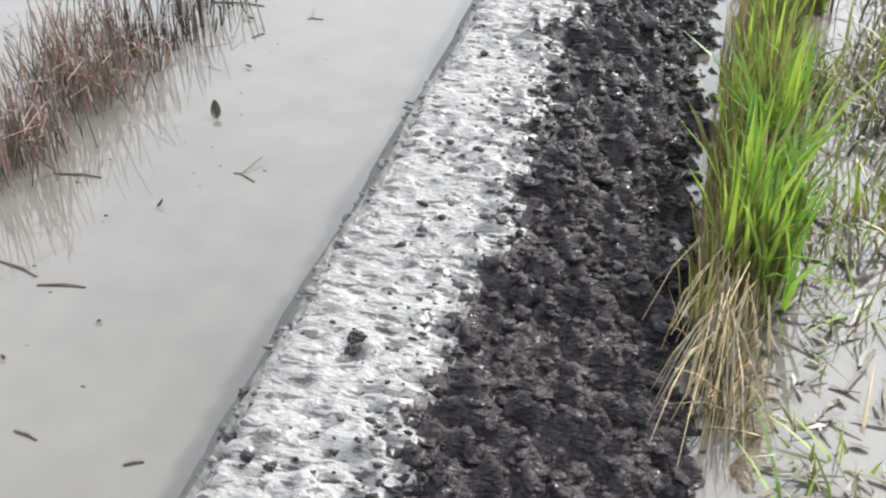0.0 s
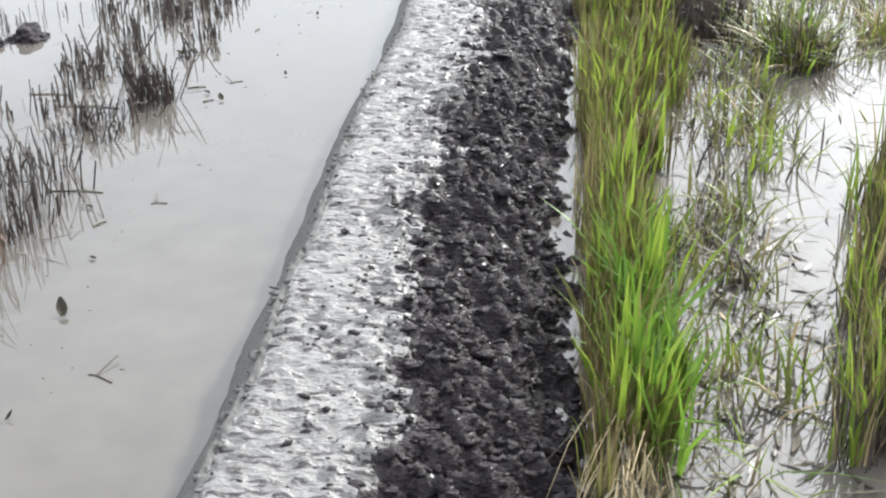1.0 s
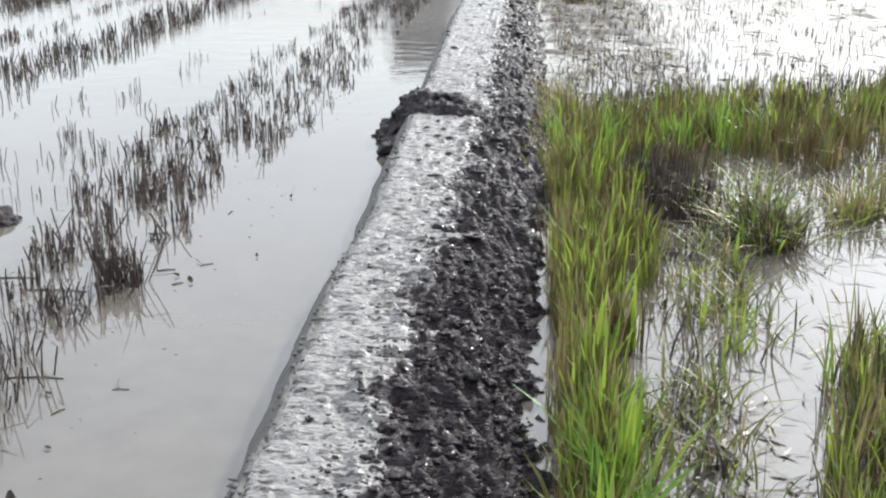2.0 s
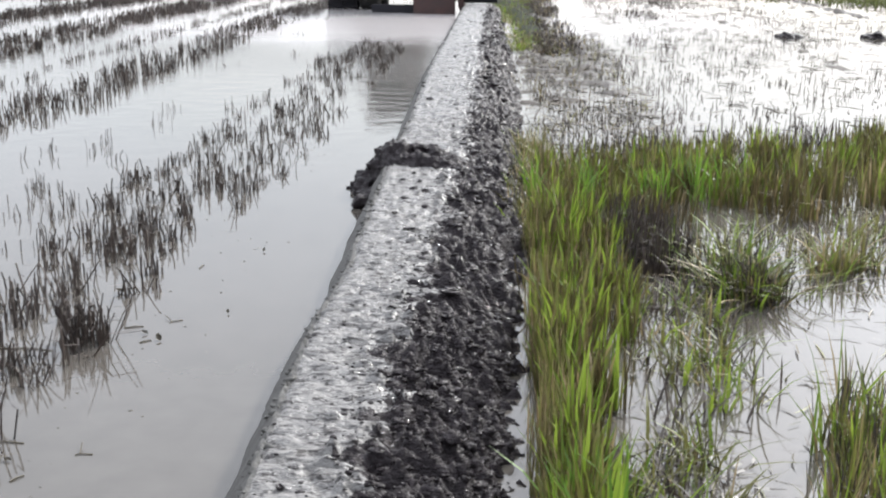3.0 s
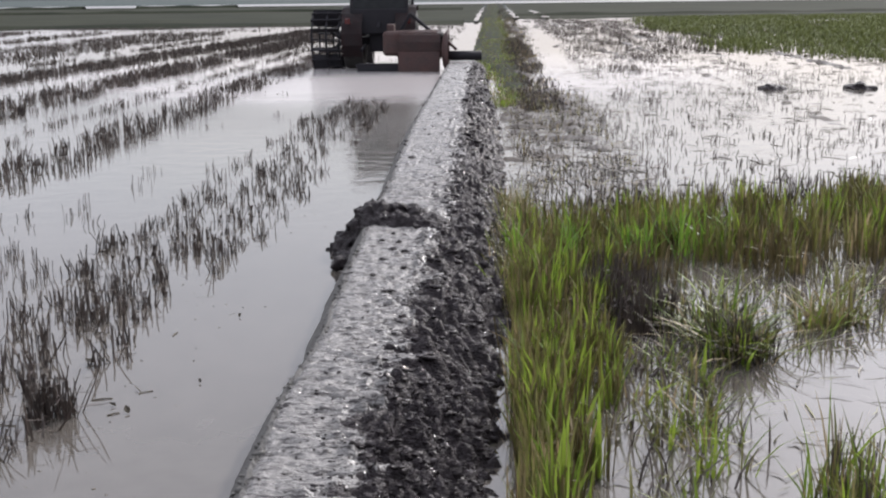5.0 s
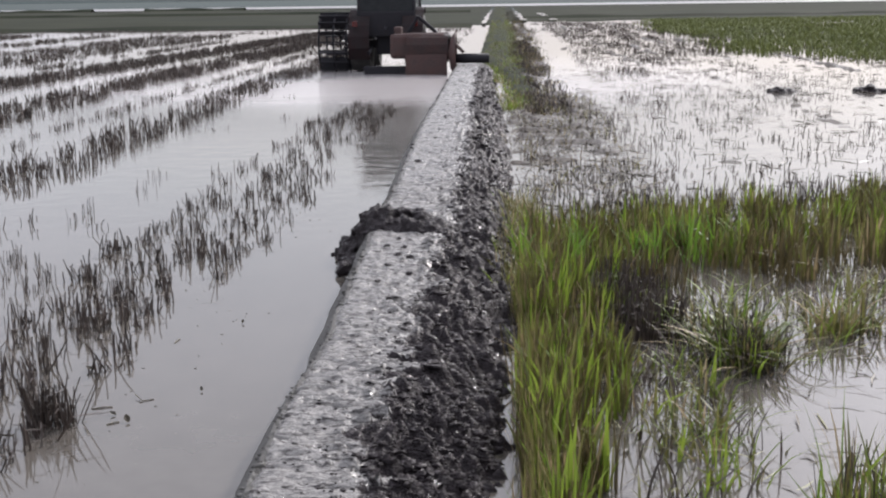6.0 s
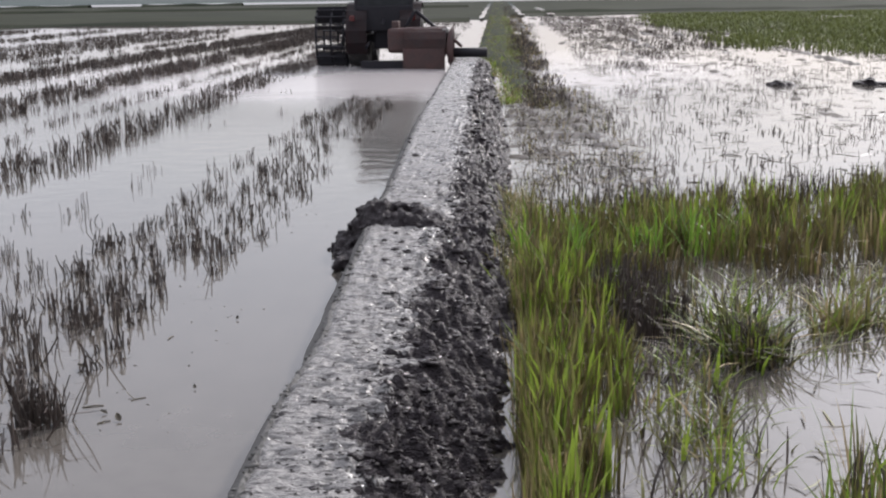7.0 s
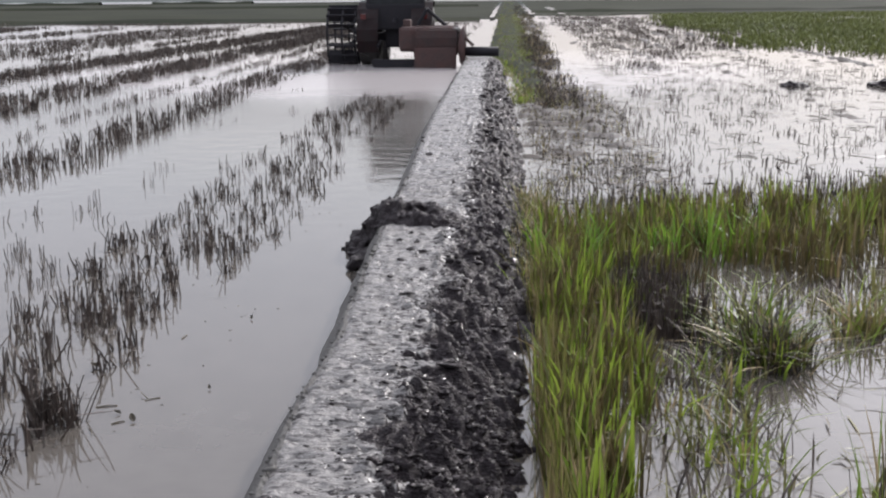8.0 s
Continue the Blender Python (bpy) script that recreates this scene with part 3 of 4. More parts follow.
for a, b, y0, y1, keep, slope, h, seed in ((-4.75, -4.05, 7, 44, 0.62, 0.0, (0.07, 0.18), 4), (-5.75, -5.45, 9, 50, 0.34, 0.0, (0.05, 0.13), 5), (-7.7, -6.65, 11, 52, 0.62, 0.015, (0.07, 0.17), 10),
                                           (-10.3, -9.25, 16, 54, 0.64, 0.05, (0.07, 0.17), 11), (-11.6, -11.3, 20, 46, 0.3, 0.03, (0.05, 0.12), 16), (-16.2, -12.5, 24, 53, 0.5, 0.02, (0.06, 0.15), 12),
                                           (-19.4, -18.2, 34, 55, 0.5, 0.0, (0.06, 0.14), 13), (-24.2, -22.4, 44, 57, 0.7, 0.0, (0.06, 0.15), 14), (-30.0, -27.5, 52, 60, 0.7, 0.0, (0.06, 0.15), 15)):
    wide = y0 > 22
    spots = drift(hills(a, b, y0, y1, 0.3 if wide else 0.2, 0.24 if wide else 0.17, keep, seed), slope, 22)
    stubble("rice_stubble", spots, 6 if wide else 7, 0.07 if wide else 0.05, h, 0.0085 if y0 > 10 else 0.006, STUBBLE, BAND, 0.25, 0.3)
stubble("rice_stubble", np.concatenate([hills(-9.0, -3.4, 8, 30, 0.55, 0.5, 0.14, 41), hills(-24, -6, 24, 50, 0.8, 0.5, 0.22, 43), hills(-6.0, -1.5, 29, 60, 0.5, 0.35, 0.45, 44)]), 6, 0.1, (0.04, 0.12), 0.004, STUBBLE, "thin stray stalks between the stubble rows", 0.3, 0.3)

# rushes beside the near water
spots = np.stack([rng.normal(-1.87, 0.1, 36), rng.uniform(1.9, 2.75, 36)], 1)
spots[:, 0] = np.minimum(spots[:, 0], -1.74)
stubble("rush_stand", spots, 12, 0.045, (0.1, 0.34), 0.0022, RUSH, "thick stand of reddish-brown dead rushes in shallow water", 0.3, 0.35)
stubble("rush_stand", spots[:24], 7, 0.05, (0.1, 0.28), 0.0018, STRAW_WET, "pale dead stalks among the brown rushes", 0.4, 0.4)
spots = np.stack([rng.normal(-1.86, 0.06, 9), rng.uniform(2.6, 3.4, 9)], 1)
stubble("rush_stand", spots, 10, 0.035, (0.1, 0.26), 0.0024, STUBBLE, "thin stand of dark dead rushes in shallow water", 0.2, 0.25)

thin = np.concatenate([scatter(8, -2.05, -1.72, 2.8, 3.7), scatter(4, -1.8, -1.66, 2.75, 3.3)])
stubble("rice_stubble", thin, 8, 0.04, (0.07, 0.22), 0.0032, STUBBLE, "thin dark stalks standing apart in shallow water", 0.25, 0.3)
# one strong tuft
n = 130
ang, rad = rng.uniform(0, 6.28, n), 0.105 * np.sqrt(rng.random(n))
base = np.stack([-1.735 + rad * np.cos(ang), 4.27 + 0.8 * rad * np.sin(ang), np.full(n, -0.02)], 1)
hh = rng.uniform(0.07, 0.18, n) + 0.17 * np.clip(np.abs(base[:, 0] + 1.735) / 0.09, 0, 1) ** 1.5 * rng.random(n)
tagged(stalk_field("stubble_tuft", base, hh, rng.uniform(0.002, 0.004, n), np.abs(rng.normal(0, 0.2, n)), STUBBLE, 0.2),
       "dense brown tuft of cut stalks standing in water", "stubble tuft")
spots = np.array([[-1.84, 3.88], [-1.9, 3.95], [-1.78, 3.8], [-1.95, 3.8], [-1.88, 4.05]])
base = np.repeat(spots, 14, 0) + rng.normal(0, 0.03, (70, 2))
base = np.concatenate([base, np.full((70, 1), -0.02)], 1)
tagged(stalk_field("stubble_tuft", base, rng.uniform(0.06, 0.14, 70), rng.uniform(0.002, 0.004, 70), np.abs(rng.normal(0, 0.5, 70)), STUBBLE, 0.3),
       "low sprawling dark tuft of stalks standing in water", "stubble tuft")

# ================= things floating on the still water =================


def twig(x, y, turn, size):
    bm = bmesh.new()
    rod(bm, (0, 0, 0.003), (size * 0.4, size * 1.25, 0.014), 0.0018, 6)
    rod(bm, (0, 0, 0.003), (size * 0.8, -size * 0.45, 0.002), 0.002, 6)
    rod(bm, (0, 0, 0.003), (-size * 0.35, 0, 0.002), 0.0018, 6)
    ob = part("twig", bm, STRAW_WET)
    ob.matrix_basis = pose(x, y, 0, 0, 0, turn)
    return tagged(ob, "forked dark twig floating on muddy water", "twig")


def straw(x, y, turn, length, thick=0.003):
    bm = bmesh.new()
    rod(bm, (-length / 2, 0, 0.002), (0.1 * length, 0.02 * length, 0.004), thick, 6)
    rod(bm, (0.1 * length, 0.02 * length, 0.004), (length / 2, -0.05 * length, 0.002), thick * 0.8, 6)
    ob = part("straw", bm, STRAW_WET)
    ob.matrix_basis = pose(x, y, 0, 0, 0, turn)
    return tagged(ob, "wet dark straw stalk floating on muddy water", "straw", "floating straws")


def dead_leaf(x, y, turn, size, stand=0.5):
    bm = bmesh.new()
    rows = []
    for k in range(6):
        t = k / 5
        w = size * 0.35 * math.sin(math.pi * (0.12 + 0.8 * t))
        rows.append([bm.verts.new((s * w, size * (t - 0.5), 0.004 + size * stand * t * t + abs(s) * w * 0.5)) for s in (-1, 0, 1)])
    for a, b in zip(rows, rows[1:]):
        for i in (0, 1):
            bm.faces.new((a[i], a[i + 1], b[i + 1], b[i]))
    bmesh.ops.solidify(bm, geom=bm.faces[:], thickness=0.002)
    ob = part("dead_leaf", bm, STRAW_WET)
    ob.matrix_basis = pose(x, y, 0, 0, 0, turn)
    return tagged(ob, "curled dark dead leaf floating on muddy water", "leaf", "floating leaves")


twig(-1.2, 2.16, -2, 0.065)
twig(-1.39, 3.23, 30, 0.045)
twig(-1.46, 4.53, 60, 0.05)
dead_leaf(-1.41, 2.46, 25, 0.045, 0.9)
dead_leaf(-1.34, 1.95, -40, 0.02, 1.0)
dead_leaf(-1.25, 1.46, 10, 0.014, 0.2)
dead_leaf(-1.39, 1.29, 60, 0.016, 0.4)
dead_leaf(-1.45, 2.8, 80, 0.022, 0.2)
dead_leaf(-1.6, 3.17, 80, 0.026, 0.2)
dead_leaf(-1.81, 4.92, 80, 0.05, 0.3)
dead_leaf(-1.25, 4.66, 20, 0.018, 0.8)
dead_leaf(-1.3, 5.68, 0, 0.02, 0.8)
dead_leaf(-1.45, 4.3, 30, 0.035, 0.6)
dead_leaf(-1.53, 4.37, 70, 0.03, 0.4)
for x, y, a, s in ((-1.64, 2.05, 8, 0.14), (-1.55, 1.61, -14, 0.13), (-1.41, 1.57, 12, 0.12), (-1.21, 1.09, -10, 0.06), (-0.96, 1.07, 30, 0.04),
                   (-1.55, 5.37, 85, 0.06), (-1.6, 4.45, 20, 0.08), (-1.5, 4.28, 40, 0.05), (-1.7, 3.3, 5, 0.2), (-1.52, 3.05, 60, 0.05), (-1.97, 4.16, 2, 0.26), (-2.2, 4.3, 5, 0.18)):
    straw(x, y, a, s)
bits = []
for _ in range(170):
    bits.append((rng.normal(-1.5, 0.17), rng.uniform(1.2, 9), 0.0))
clod_scatter("floating_bits", np.array(bits), rng.uniform(0.002, 0.007, 170), STRAW_WET, "dark specks of plant litter floating on the water", 1)

# ================= grass on the wet side =================


def grass(name, spots, per, spread, h, w, lean, shares, label, category="grass"):
    """Leaves fanning out of each spot. shares: how much is fresh green, dull green, straw."""
    k = len(spots)
    away = rng.normal(0, spread, (k * per, 2))
    base = np.concatenate([np.repeat(spots, per, 0) + away, np.full((k * per, 1), -0.02)], 1)
    n = len(base)
    slots = np.array([rng.choice(3, per, p=np.array(q) / np.sum(q)) for q in np.array(shares) * rng.uniform(0.25, 1.75, (k, 3)) + 1e-6]).ravel()
    height = rng.uniform(h[0], h[1], n) * np.repeat(rng.uniform(0.65, 1.12, k), per) * np.where(slots == 2, 0.8, 1.0)
    azim = np.arctan2(away[:, 1], away[:, 0]) + rng.normal(0, 0.7, n)
    ob = blade_field(name, base, height, rng.uniform(w * 0.5, w * 1.4, n), np.abs(rng.normal(lean, lean * 0.8, n)), [GRASS, GRASS_DULL, STRAW], slots, azim)
    return tagged(ob, label, category, kind="stuff")


# the row beside the bund: fresh leaves above brown sheaths
row_a, row_b = scatter(38, 0.09, 0.23, 1.85, 3.3), scatter(66, 0.13, 0.32, 3.3, 6.6)
row = np.concatenate([row_a, row_b])
grass("grass_row", row_a, 18, 0.022, (0.2, 0.44), 0.0135, 0.18, (0.5, 0.32, 0.18), "tall bright green regrown rice in a row beside the bund")
grass("grass_row", row_b, 17, 0.022, (0.14, 0.37), 0.0145, 0.2, (0.42, 0.36, 0.22), "olive and green regrown rice in a row beside the bund")
stubble("grass_stems", row, 18, 0.035, (0.1, 0.27), 0.0034, SHEATH, "brown lower stems of the regrown rice row", 0.1, 0.1)
edge = np.concatenate([scatter(30, 0.06, 0.10, 1.5, 3.4), scatter(40, 0.085, 0.13, 3.4, 6.4), scatter(26, 0.09, 0.15, 3.9, 4.8)])
grass("grass_row", edge, 15, 0.018, (0.16, 0.33), 0.0055, 0.14, (0.08, 0.4, 0.52), "dry yellowish rice leaves along the mud's foot")
fresh = np.concatenate([rng.normal((0.19, 2.35), (0.045, 0.2), (16, 2)), rng.normal((0.2, 2.0), (0.04, 0.12), (7, 2)), rng.normal((0.75, 6.8), (0.3, 0.14), (7, 2)), rng.normal((1.5, 7.05), (0.35, 0.14), (5, 2))])
fn = len(fresh) * 13
fb = np.concatenate([np.repeat(fresh, 13, 0) + rng.normal(0, 0.022, (fn, 2)), rng.uniform(-0.02, 0.12, (fn, 1))], 1)
tagged(blade_field("fresh_leaves", fb, rng.uniform(0.12, 0.31, fn), rng.uniform(0.008, 0.017, fn), np.abs(rng.normal(0.35, 0.3, fn)), [GRASS_FRESH]),
       "fresh vivid green broad leaves among older rice stems", "grass", kind="stuff")
outer = scatter(26, 0.36, 0.54, 4.3, 6.4)
grass("grass_row", outer, 13, 0.022, (0.18, 0.34), 0.0125, 0.2, (0.5, 0.3, 0.2), "green rice shoots standing in shallow water")
stubble("grass_stems", outer, 12, 0.04, (0.1, 0.22), 0.003, SHEATH, "brown lower stems of the rice shoots", 0.15, 0.1)
# the band across, with an uneven front
band = scatter(520, 0.18, 5.4, 0, 1)
front = np.array([6.1 + 0.28 * x + 0.5 * noise.noise(Vector((x * 1.7, 3, 0))) + 0.25 * noise.noise(Vector((x * 5, 1, 0))) for x in band[:, 0]])
band[:, 1] = front + band[:, 1] * (7.65 + 0.42 * band[:, 0] - front)
keep = [noise.noise(Vector((p[0] * 2.6, p[1] * 2.6, 7))) + 1.1 * rng.random() > 0.18 for p in band]
band = band[keep]
green = band[(band[:, 1] - 6.35 - 0.33 * band[:, 0]) > rng.normal(0.0, 0.2, len(band))]
grass("grass_band", green, 15, 0.035, (0.16, 0.37), 0.014, 0.24, (0.32, 0.46, 0.22), "band of green and brown rice regrowth across the wet field")
stubble("grass_stems", band, 10, 0.05, (0.1, 0.27), 0.0042, SHEATH, "brown lower stems of the rice band", 0.14, 0.1)
inner = scatter(60, 0.45, 0.85, 5.3, 6.3)
stubble("rice_stubble", inner, 12, 0.05, (0.08, 0.24), 0.0042, STUBBLE, "dark cut stalks between green clumps in shallow water", 0.2, 0.2)
grass("grass_shoots", inner[:26], 9, 0.04, (0.12, 0.26), 0.006, 0.3, (0.4, 0.35, 0.25), "thin green shoots between brown stalks")
back = scatter(150, 0.25, 6.2, 0, 1)
back[:, 1] = 7.5 + 0.42 * back[:, 0] + back[:, 1] * 1.0
stubble("rice_stubble", back, 9, 0.06, (0.1, 0.24), 0.003, STUBBLE, "dark cut stalks behind the green band", 0.15, 0.15)
weeds = scatter(95, -0.04, 0.3, 6.2, 9.0)
grass("weed_patch", weeds, 16, 0.05, (0.1, 0.26), 0.006, 0.6, (0.05, 0.5, 0.45), "brownish low weeds at the foot of the bund", "weeds")
# tussocks and the clump by the water
tuss = np.concatenate([rng.normal((1.1, 5.08), (0.06, 0.12), (20, 2)), rng.normal((1.08, 5.4), (0.07, 0.12), (14, 2))])
grass("grass_tussock", tuss, 18, 0.045, (0.14, 0.34), 0.0105, 0.65, (0.36, 0.44, 0.2), "sprawling dull green tussock in shallow water")
stubble("grass_stems", tuss, 12, 0.06, (0.06, 0.22), 0.0036, STUBBLE, "brown bent stems inside the tussock", 0.5, 0.3)
tuss2 = np.concatenate([rng.normal((1.6, 5.55), (0.07, 0.1), (13, 2)), rng.normal((2.1, 6.1), (0.2, 0.12), (7, 2))])
grass("grass_tussock", tuss2, 16, 0.05, (0.12, 0.3), 0.01, 0.55, (0.12, 0.45, 0.43), "sprawling dull brown-green tussock in shallow water")
clump = scatter(54, 0.0, 0.34, 1.9, 3.75)
clump[:, 0] += 0.63 + 0.27 * (clump[:, 1] - 2)
grass("grass_clump", clump, 20, 0.026, (0.18, 0.42), 0.008, 0.22, (0.33, 0.4, 0.27), "tall green rice clump standing in bright water")
stubble("grass_stems", clump, 10, 0.04, (0.12, 0.26), 0.0024, STUBBLE, "brown lower stems of the rice clump", 0.12, 0.1)
# sparse shoots in the water between
sparse = np.concatenate([scatter(14, 0.3, 0.66, 1.7, 3.6), scatter(24, 0.5, 0.88, 3.6, 5.1)])
grass("grass_shoots", sparse, 10, 0.026, (0.07, 0.25), 0.009, 0.45, (0.35, 0.4, 0.25), "sparse bent green shoots in shallow water")
tangle = np.concatenate([scatter(24, 0.46, 0.9, 3.5, 5.1), scatter(12, 0.32, 0.52, 1.9, 3.4), scatter(12, 0.4, 0.62, 2.5, 3.7), scatter(40, 1.3, 2.6, 5.0, 6.6)])
tn = len(tangle) * 12
tb = np.concatenate([np.repeat(tangle, 12, 0) + rng.normal(0, 0.05, (tn, 2)), np.full((tn, 1), -0.01)], 1)
tagged(blade_field("weed_tangle", tb, rng.uniform(0.06, 0.24, tn), rng.uniform(0.004, 0.0105, tn), np.abs(rng.normal(0.8, 0.45, tn)), [STUBBLE, GRASS_DULL, GRASS], rng.choice(3, tn, p=(0.5, 0.35, 0.15))),
       "tangle of bent brown and green stems over shallow water", "weeds", kind="stuff")
low = np.concatenate([scatter(14, 0.26, 0.5, 1.6, 3.2), scatter(7, 0.3, 0.42, 1.12, 1.45)])
grass("grass_shoots", low, 11, 0.05, (0.05, 0.16), 0.007, 1.1, (0.5, 0.3, 0.2), "low bent green and yellow shoots in shallow water")
# dry straw hanging at the row's near end

def hanging_straw(name, count, label):
    """Long dry leaves that spill from the row's foot down over mud and water."""
    top = np.stack([rng.normal(0.13, 0.03, count), rng.uniform(1.55, 2.05, count), rng.uniform(0.05, 0.17, count)], 1)
    run, turn = rng.uniform(0.1, 0.36, count), rng.normal(-1.68, 0.2, count)
    foot = rng.uniform(0.004, 0.03, count) + np.where(np.cos(turn) * run + top[:, 0] < 0.06, 0.07, 0.0)
    side = np.stack([-np.sin(turn), np.cos(turn), np.zeros(count)], 1)
    wd = rng.uniform(0.002, 0.0045, count)
    vs = []
    for t, w in ((0.0, 0.8), (0.3, 1.0), (0.65, 0.9), (1.0, 0.35)):
        c = top + np.stack([np.cos(turn) * run * t, np.sin(turn) * run * t, np.zeros(count)], 1)
        c[:, 2] = top[:, 2] + (foot - top[:, 2]) * t + 0.16 * run * np.sin(np.pi * t) * rng.uniform(0.4, 1.3, count)
        vs += [c - side * (wd * w / 2)[:, None], c + side * (wd * w / 2)[:, None]]
    faces = [(o + q, o + q + 1, o + q + 3, o + q + 2) for o in range(0, 8 * count, 8) for q in (0, 2, 4)]
    mats = rng.choice(3, count, p=(0.28, 0.22, 0.5))
    ob = mesh_object(name, np.stack(vs, 1).reshape(-1, 3), faces, [STRAW, STRAW_WET, SHEATH], slots=np.repeat(mats, 3).tolist())
    return tagged(ob, label, "straw", kind="stuff")


hanging_straw("dry_straw", 120, "dry pale straw drooping over the mud's foot")
sn = 170
stand = np.stack([rng.normal(0.14, 0.03, sn), rng.uniform(1.42, 1.95, sn), np.full(sn, -0.01)], 1)
tagged(blade_field("dry_straw", stand, rng.uniform(0.1, 0.26, sn), rng.uniform(0.003, 0.0055, sn), np.abs(rng.normal(0.35, 0.25, sn)), [STRAW, SHEATH, STRAW_WET], rng.choice(3, sn), azim=rng.normal(-1.75, 0.6, sn)),
       "dry brown leaf sheaths standing at the row's end", "straw", kind="stuff")
# brown silt bank under the straw
pv = []
for j in range(34):
    for i in range(18):
        u, v = i / 17 * 2 - 1, j / 33 * 2 - 1
        x, y = 0.2 + 0.1 * u, 1.5 + 0.4 * v
        pv.append((x, y, 0.012 - 0.06 * (u * u + v * v) + 0.018 * noise.noise(Vector((x * 18, y * 14, 3))) + 0.008 * noise.noise(Vector((x * 50, y * 50, 1)))))
pf = [(j * 18 + i, j * 18 + i + 1, j * 18 + i + 19, j * 18 + i + 18) for j in range(33) for i in range(17)]
tagged(mesh_object("silt_bank", pv, pf, MUD_BROWN, smooth=True), "low bank of wet brown silt just above the water", "silt", kind="structure")


def litter(name, count, x0, x1, y0, y1, mats, length, width, label):
    """Straws and leaf strips lying flat on the water, every way."""
    p = scatter(count, x0, x1, y0, y1)
    p = p[[noise.noise(Vector((q[0] * 2.2, q[1] * 2.2, 4))) + rng.random() > 0.35 for q in p]]
    n = len(p)
    base = np.concatenate([p, rng.uniform(0.002, 0.012, (n, 1))], 1)
    a, ln, wd = rng.uniform(0, np.pi, n), rng.uniform(length * 0.3, length, n), rng.uniform(width * 0.5, width * 1.4, n)
    curl = rng.normal(0, 0.07, n)
    vs = []
    for t in (-0.5, 0.0, 0.5):
        aa = a + curl * t * 2
        c = base + np.stack([np.cos(aa), np.sin(aa), np.zeros(n)], 1) * (ln * t)[:, None]
        c[:, 2] += np.abs(rng.normal(0, 0.006, n)) * (1 if t else 0.3)
        s = np.stack([-np.sin(aa), np.cos(aa), np.full(n, 0.3)], 1) * (wd * (1.0 if t == 0 else 0.4) / 2)[:, None]
        vs += [c - s, c + s]
    verts = np.stack(vs, 1).reshape(-1, 3)
    faces = []
    for o in range(0, 6 * n, 6):
        faces += [(o, o + 1, o + 3, o + 2), (o + 2, o + 3, o + 5, o + 4)]
    ob = mesh_object(name, verts, faces, mats, slots=np.repeat(rng.integers(0, len(mats), n), 2).tolist())
    return tagged(ob, label, "litter", kind="stuff")


LIT = "wet dark straw and leaf litter floating on the water"
litter("straw_litter", 560, 0.12, 1.3, 1.0, 6.2, [STRAW_WET, STRAW_WET, STUBBLE, GRASS_DULL], 0.13, 0.009, LIT)
litter("straw_litter", 620, 0.2, 0.75, 1.0, 3.6, [STRAW_WET, STRAW_WET, STUBBLE], 0.11, 0.011, LIT)
litter("straw_litter", 500, 1.2, 3.2, 4.2, 7.0, [STRAW_WET, STRAW_WET, GRASS_DULL], 0.2, 0.007, LIT)
litter("straw_litter", 140, -2.6, -1.55, 1.4, 9.0, [STRAW_WET, STUBBLE], 0.14, 0.005, LIT)
litter("straw_litter", 1500, 0.15, 1.4, 8.6, 19, [STRAW_WET, STRAW_WET, STUBBLE], 0.3, 0.016, LIT)
litter("straw_litter", 1900, 0.4, 9, 8.6, 26, [STRAW_WET, STUBBLE], 0.3, 0.022, LIT)
litter("straw_litter", 700, 2.2, 14, 24, 60, [STRAW_WET, STUBBLE], 0.6, 0.05, LIT)

# ================= the farther wet field =================
far_spots = []
while len(far_spots) < 2700:
    x, y = rng.uniform(0.2, 16), 8.8 + 52 * rng.random() ** 1.3
    xr = round(x / 0.5) * 0.5 + rng.normal(0, 0.1)
    if noise.noise(Vector((x * 0.7, y * 0.25, 6))) + 0.8 * math.exp(-((x - 0.55) / 0.45) ** 2) + 0.35 * math.exp(-((x - 2.2) / 1.2) ** 2) > rng.uniform(-0.2, 0.7):
        if not (y > 17 and 0.95 + 0.012 * y < xr < 1.55 + 0.014 * y):
            far_spots.append((xr, y))
far_spots = np.array(far_spots)
stubble("rice_stubble", far_spots, 6, 0.1, (0.02, 0.1), 0.0045, STUBBLE, "thin dark stubble scattered over the shining wet field", 0.35, 0.3)
weed_rows = []
for k, (x0, y0, y1, keep) in enumerate(((2.55, 24, 74, 0.42), (3.5, 27, 72, 0.5), (4.5, 30, 70, 0.55), (5.4, 31, 68, 0.5), (6.4, 36, 68, 0.4), (7.6, 40, 70, 0.3))):
    weed_rows.append(hills(x0, x0 + 0.5, y0, y1, 0.24, 0.26, keep - 0.14, 60 + k))
weed_rows = np.concatenate(weed_rows)
stubble("rice_stubble", weed_rows, 6, 0.14, (0.03, 0.12), 0.009, STUBBLE, "dark weedy stubble in rows far out on the wet field", 0.4, 0.3)
weeds = scatter(340, 0.12, 1.4, 8.8, 19)
weeds = weeds[[noise.noise(Vector((q[0] * 3, q[1] * 0.8, 2))) + rng.random() > 0.4 for q in weeds]]
wn_count = len(weeds) * 8
wb = np.concatenate([np.repeat(weeds, 8, 0) + rng.normal(0, 0.07, (wn_count, 2)), np.full((wn_count, 1), -0.01)], 1)
tagged(blade_field("weed_patch", wb, rng.uniform(0.05, 0.17, wn_count), rng.uniform(0.005, 0.012, wn_count), np.abs(rng.normal(0.9, 0.5, wn_count)), [STUBBLE, SHEATH, GRASS_DULL], rng.choice(3, wn_count, p=(0.62, 0.25, 0.13))),
       "brown low dead weeds on the wet mud beside the bund", "weeds", kind="stuff")

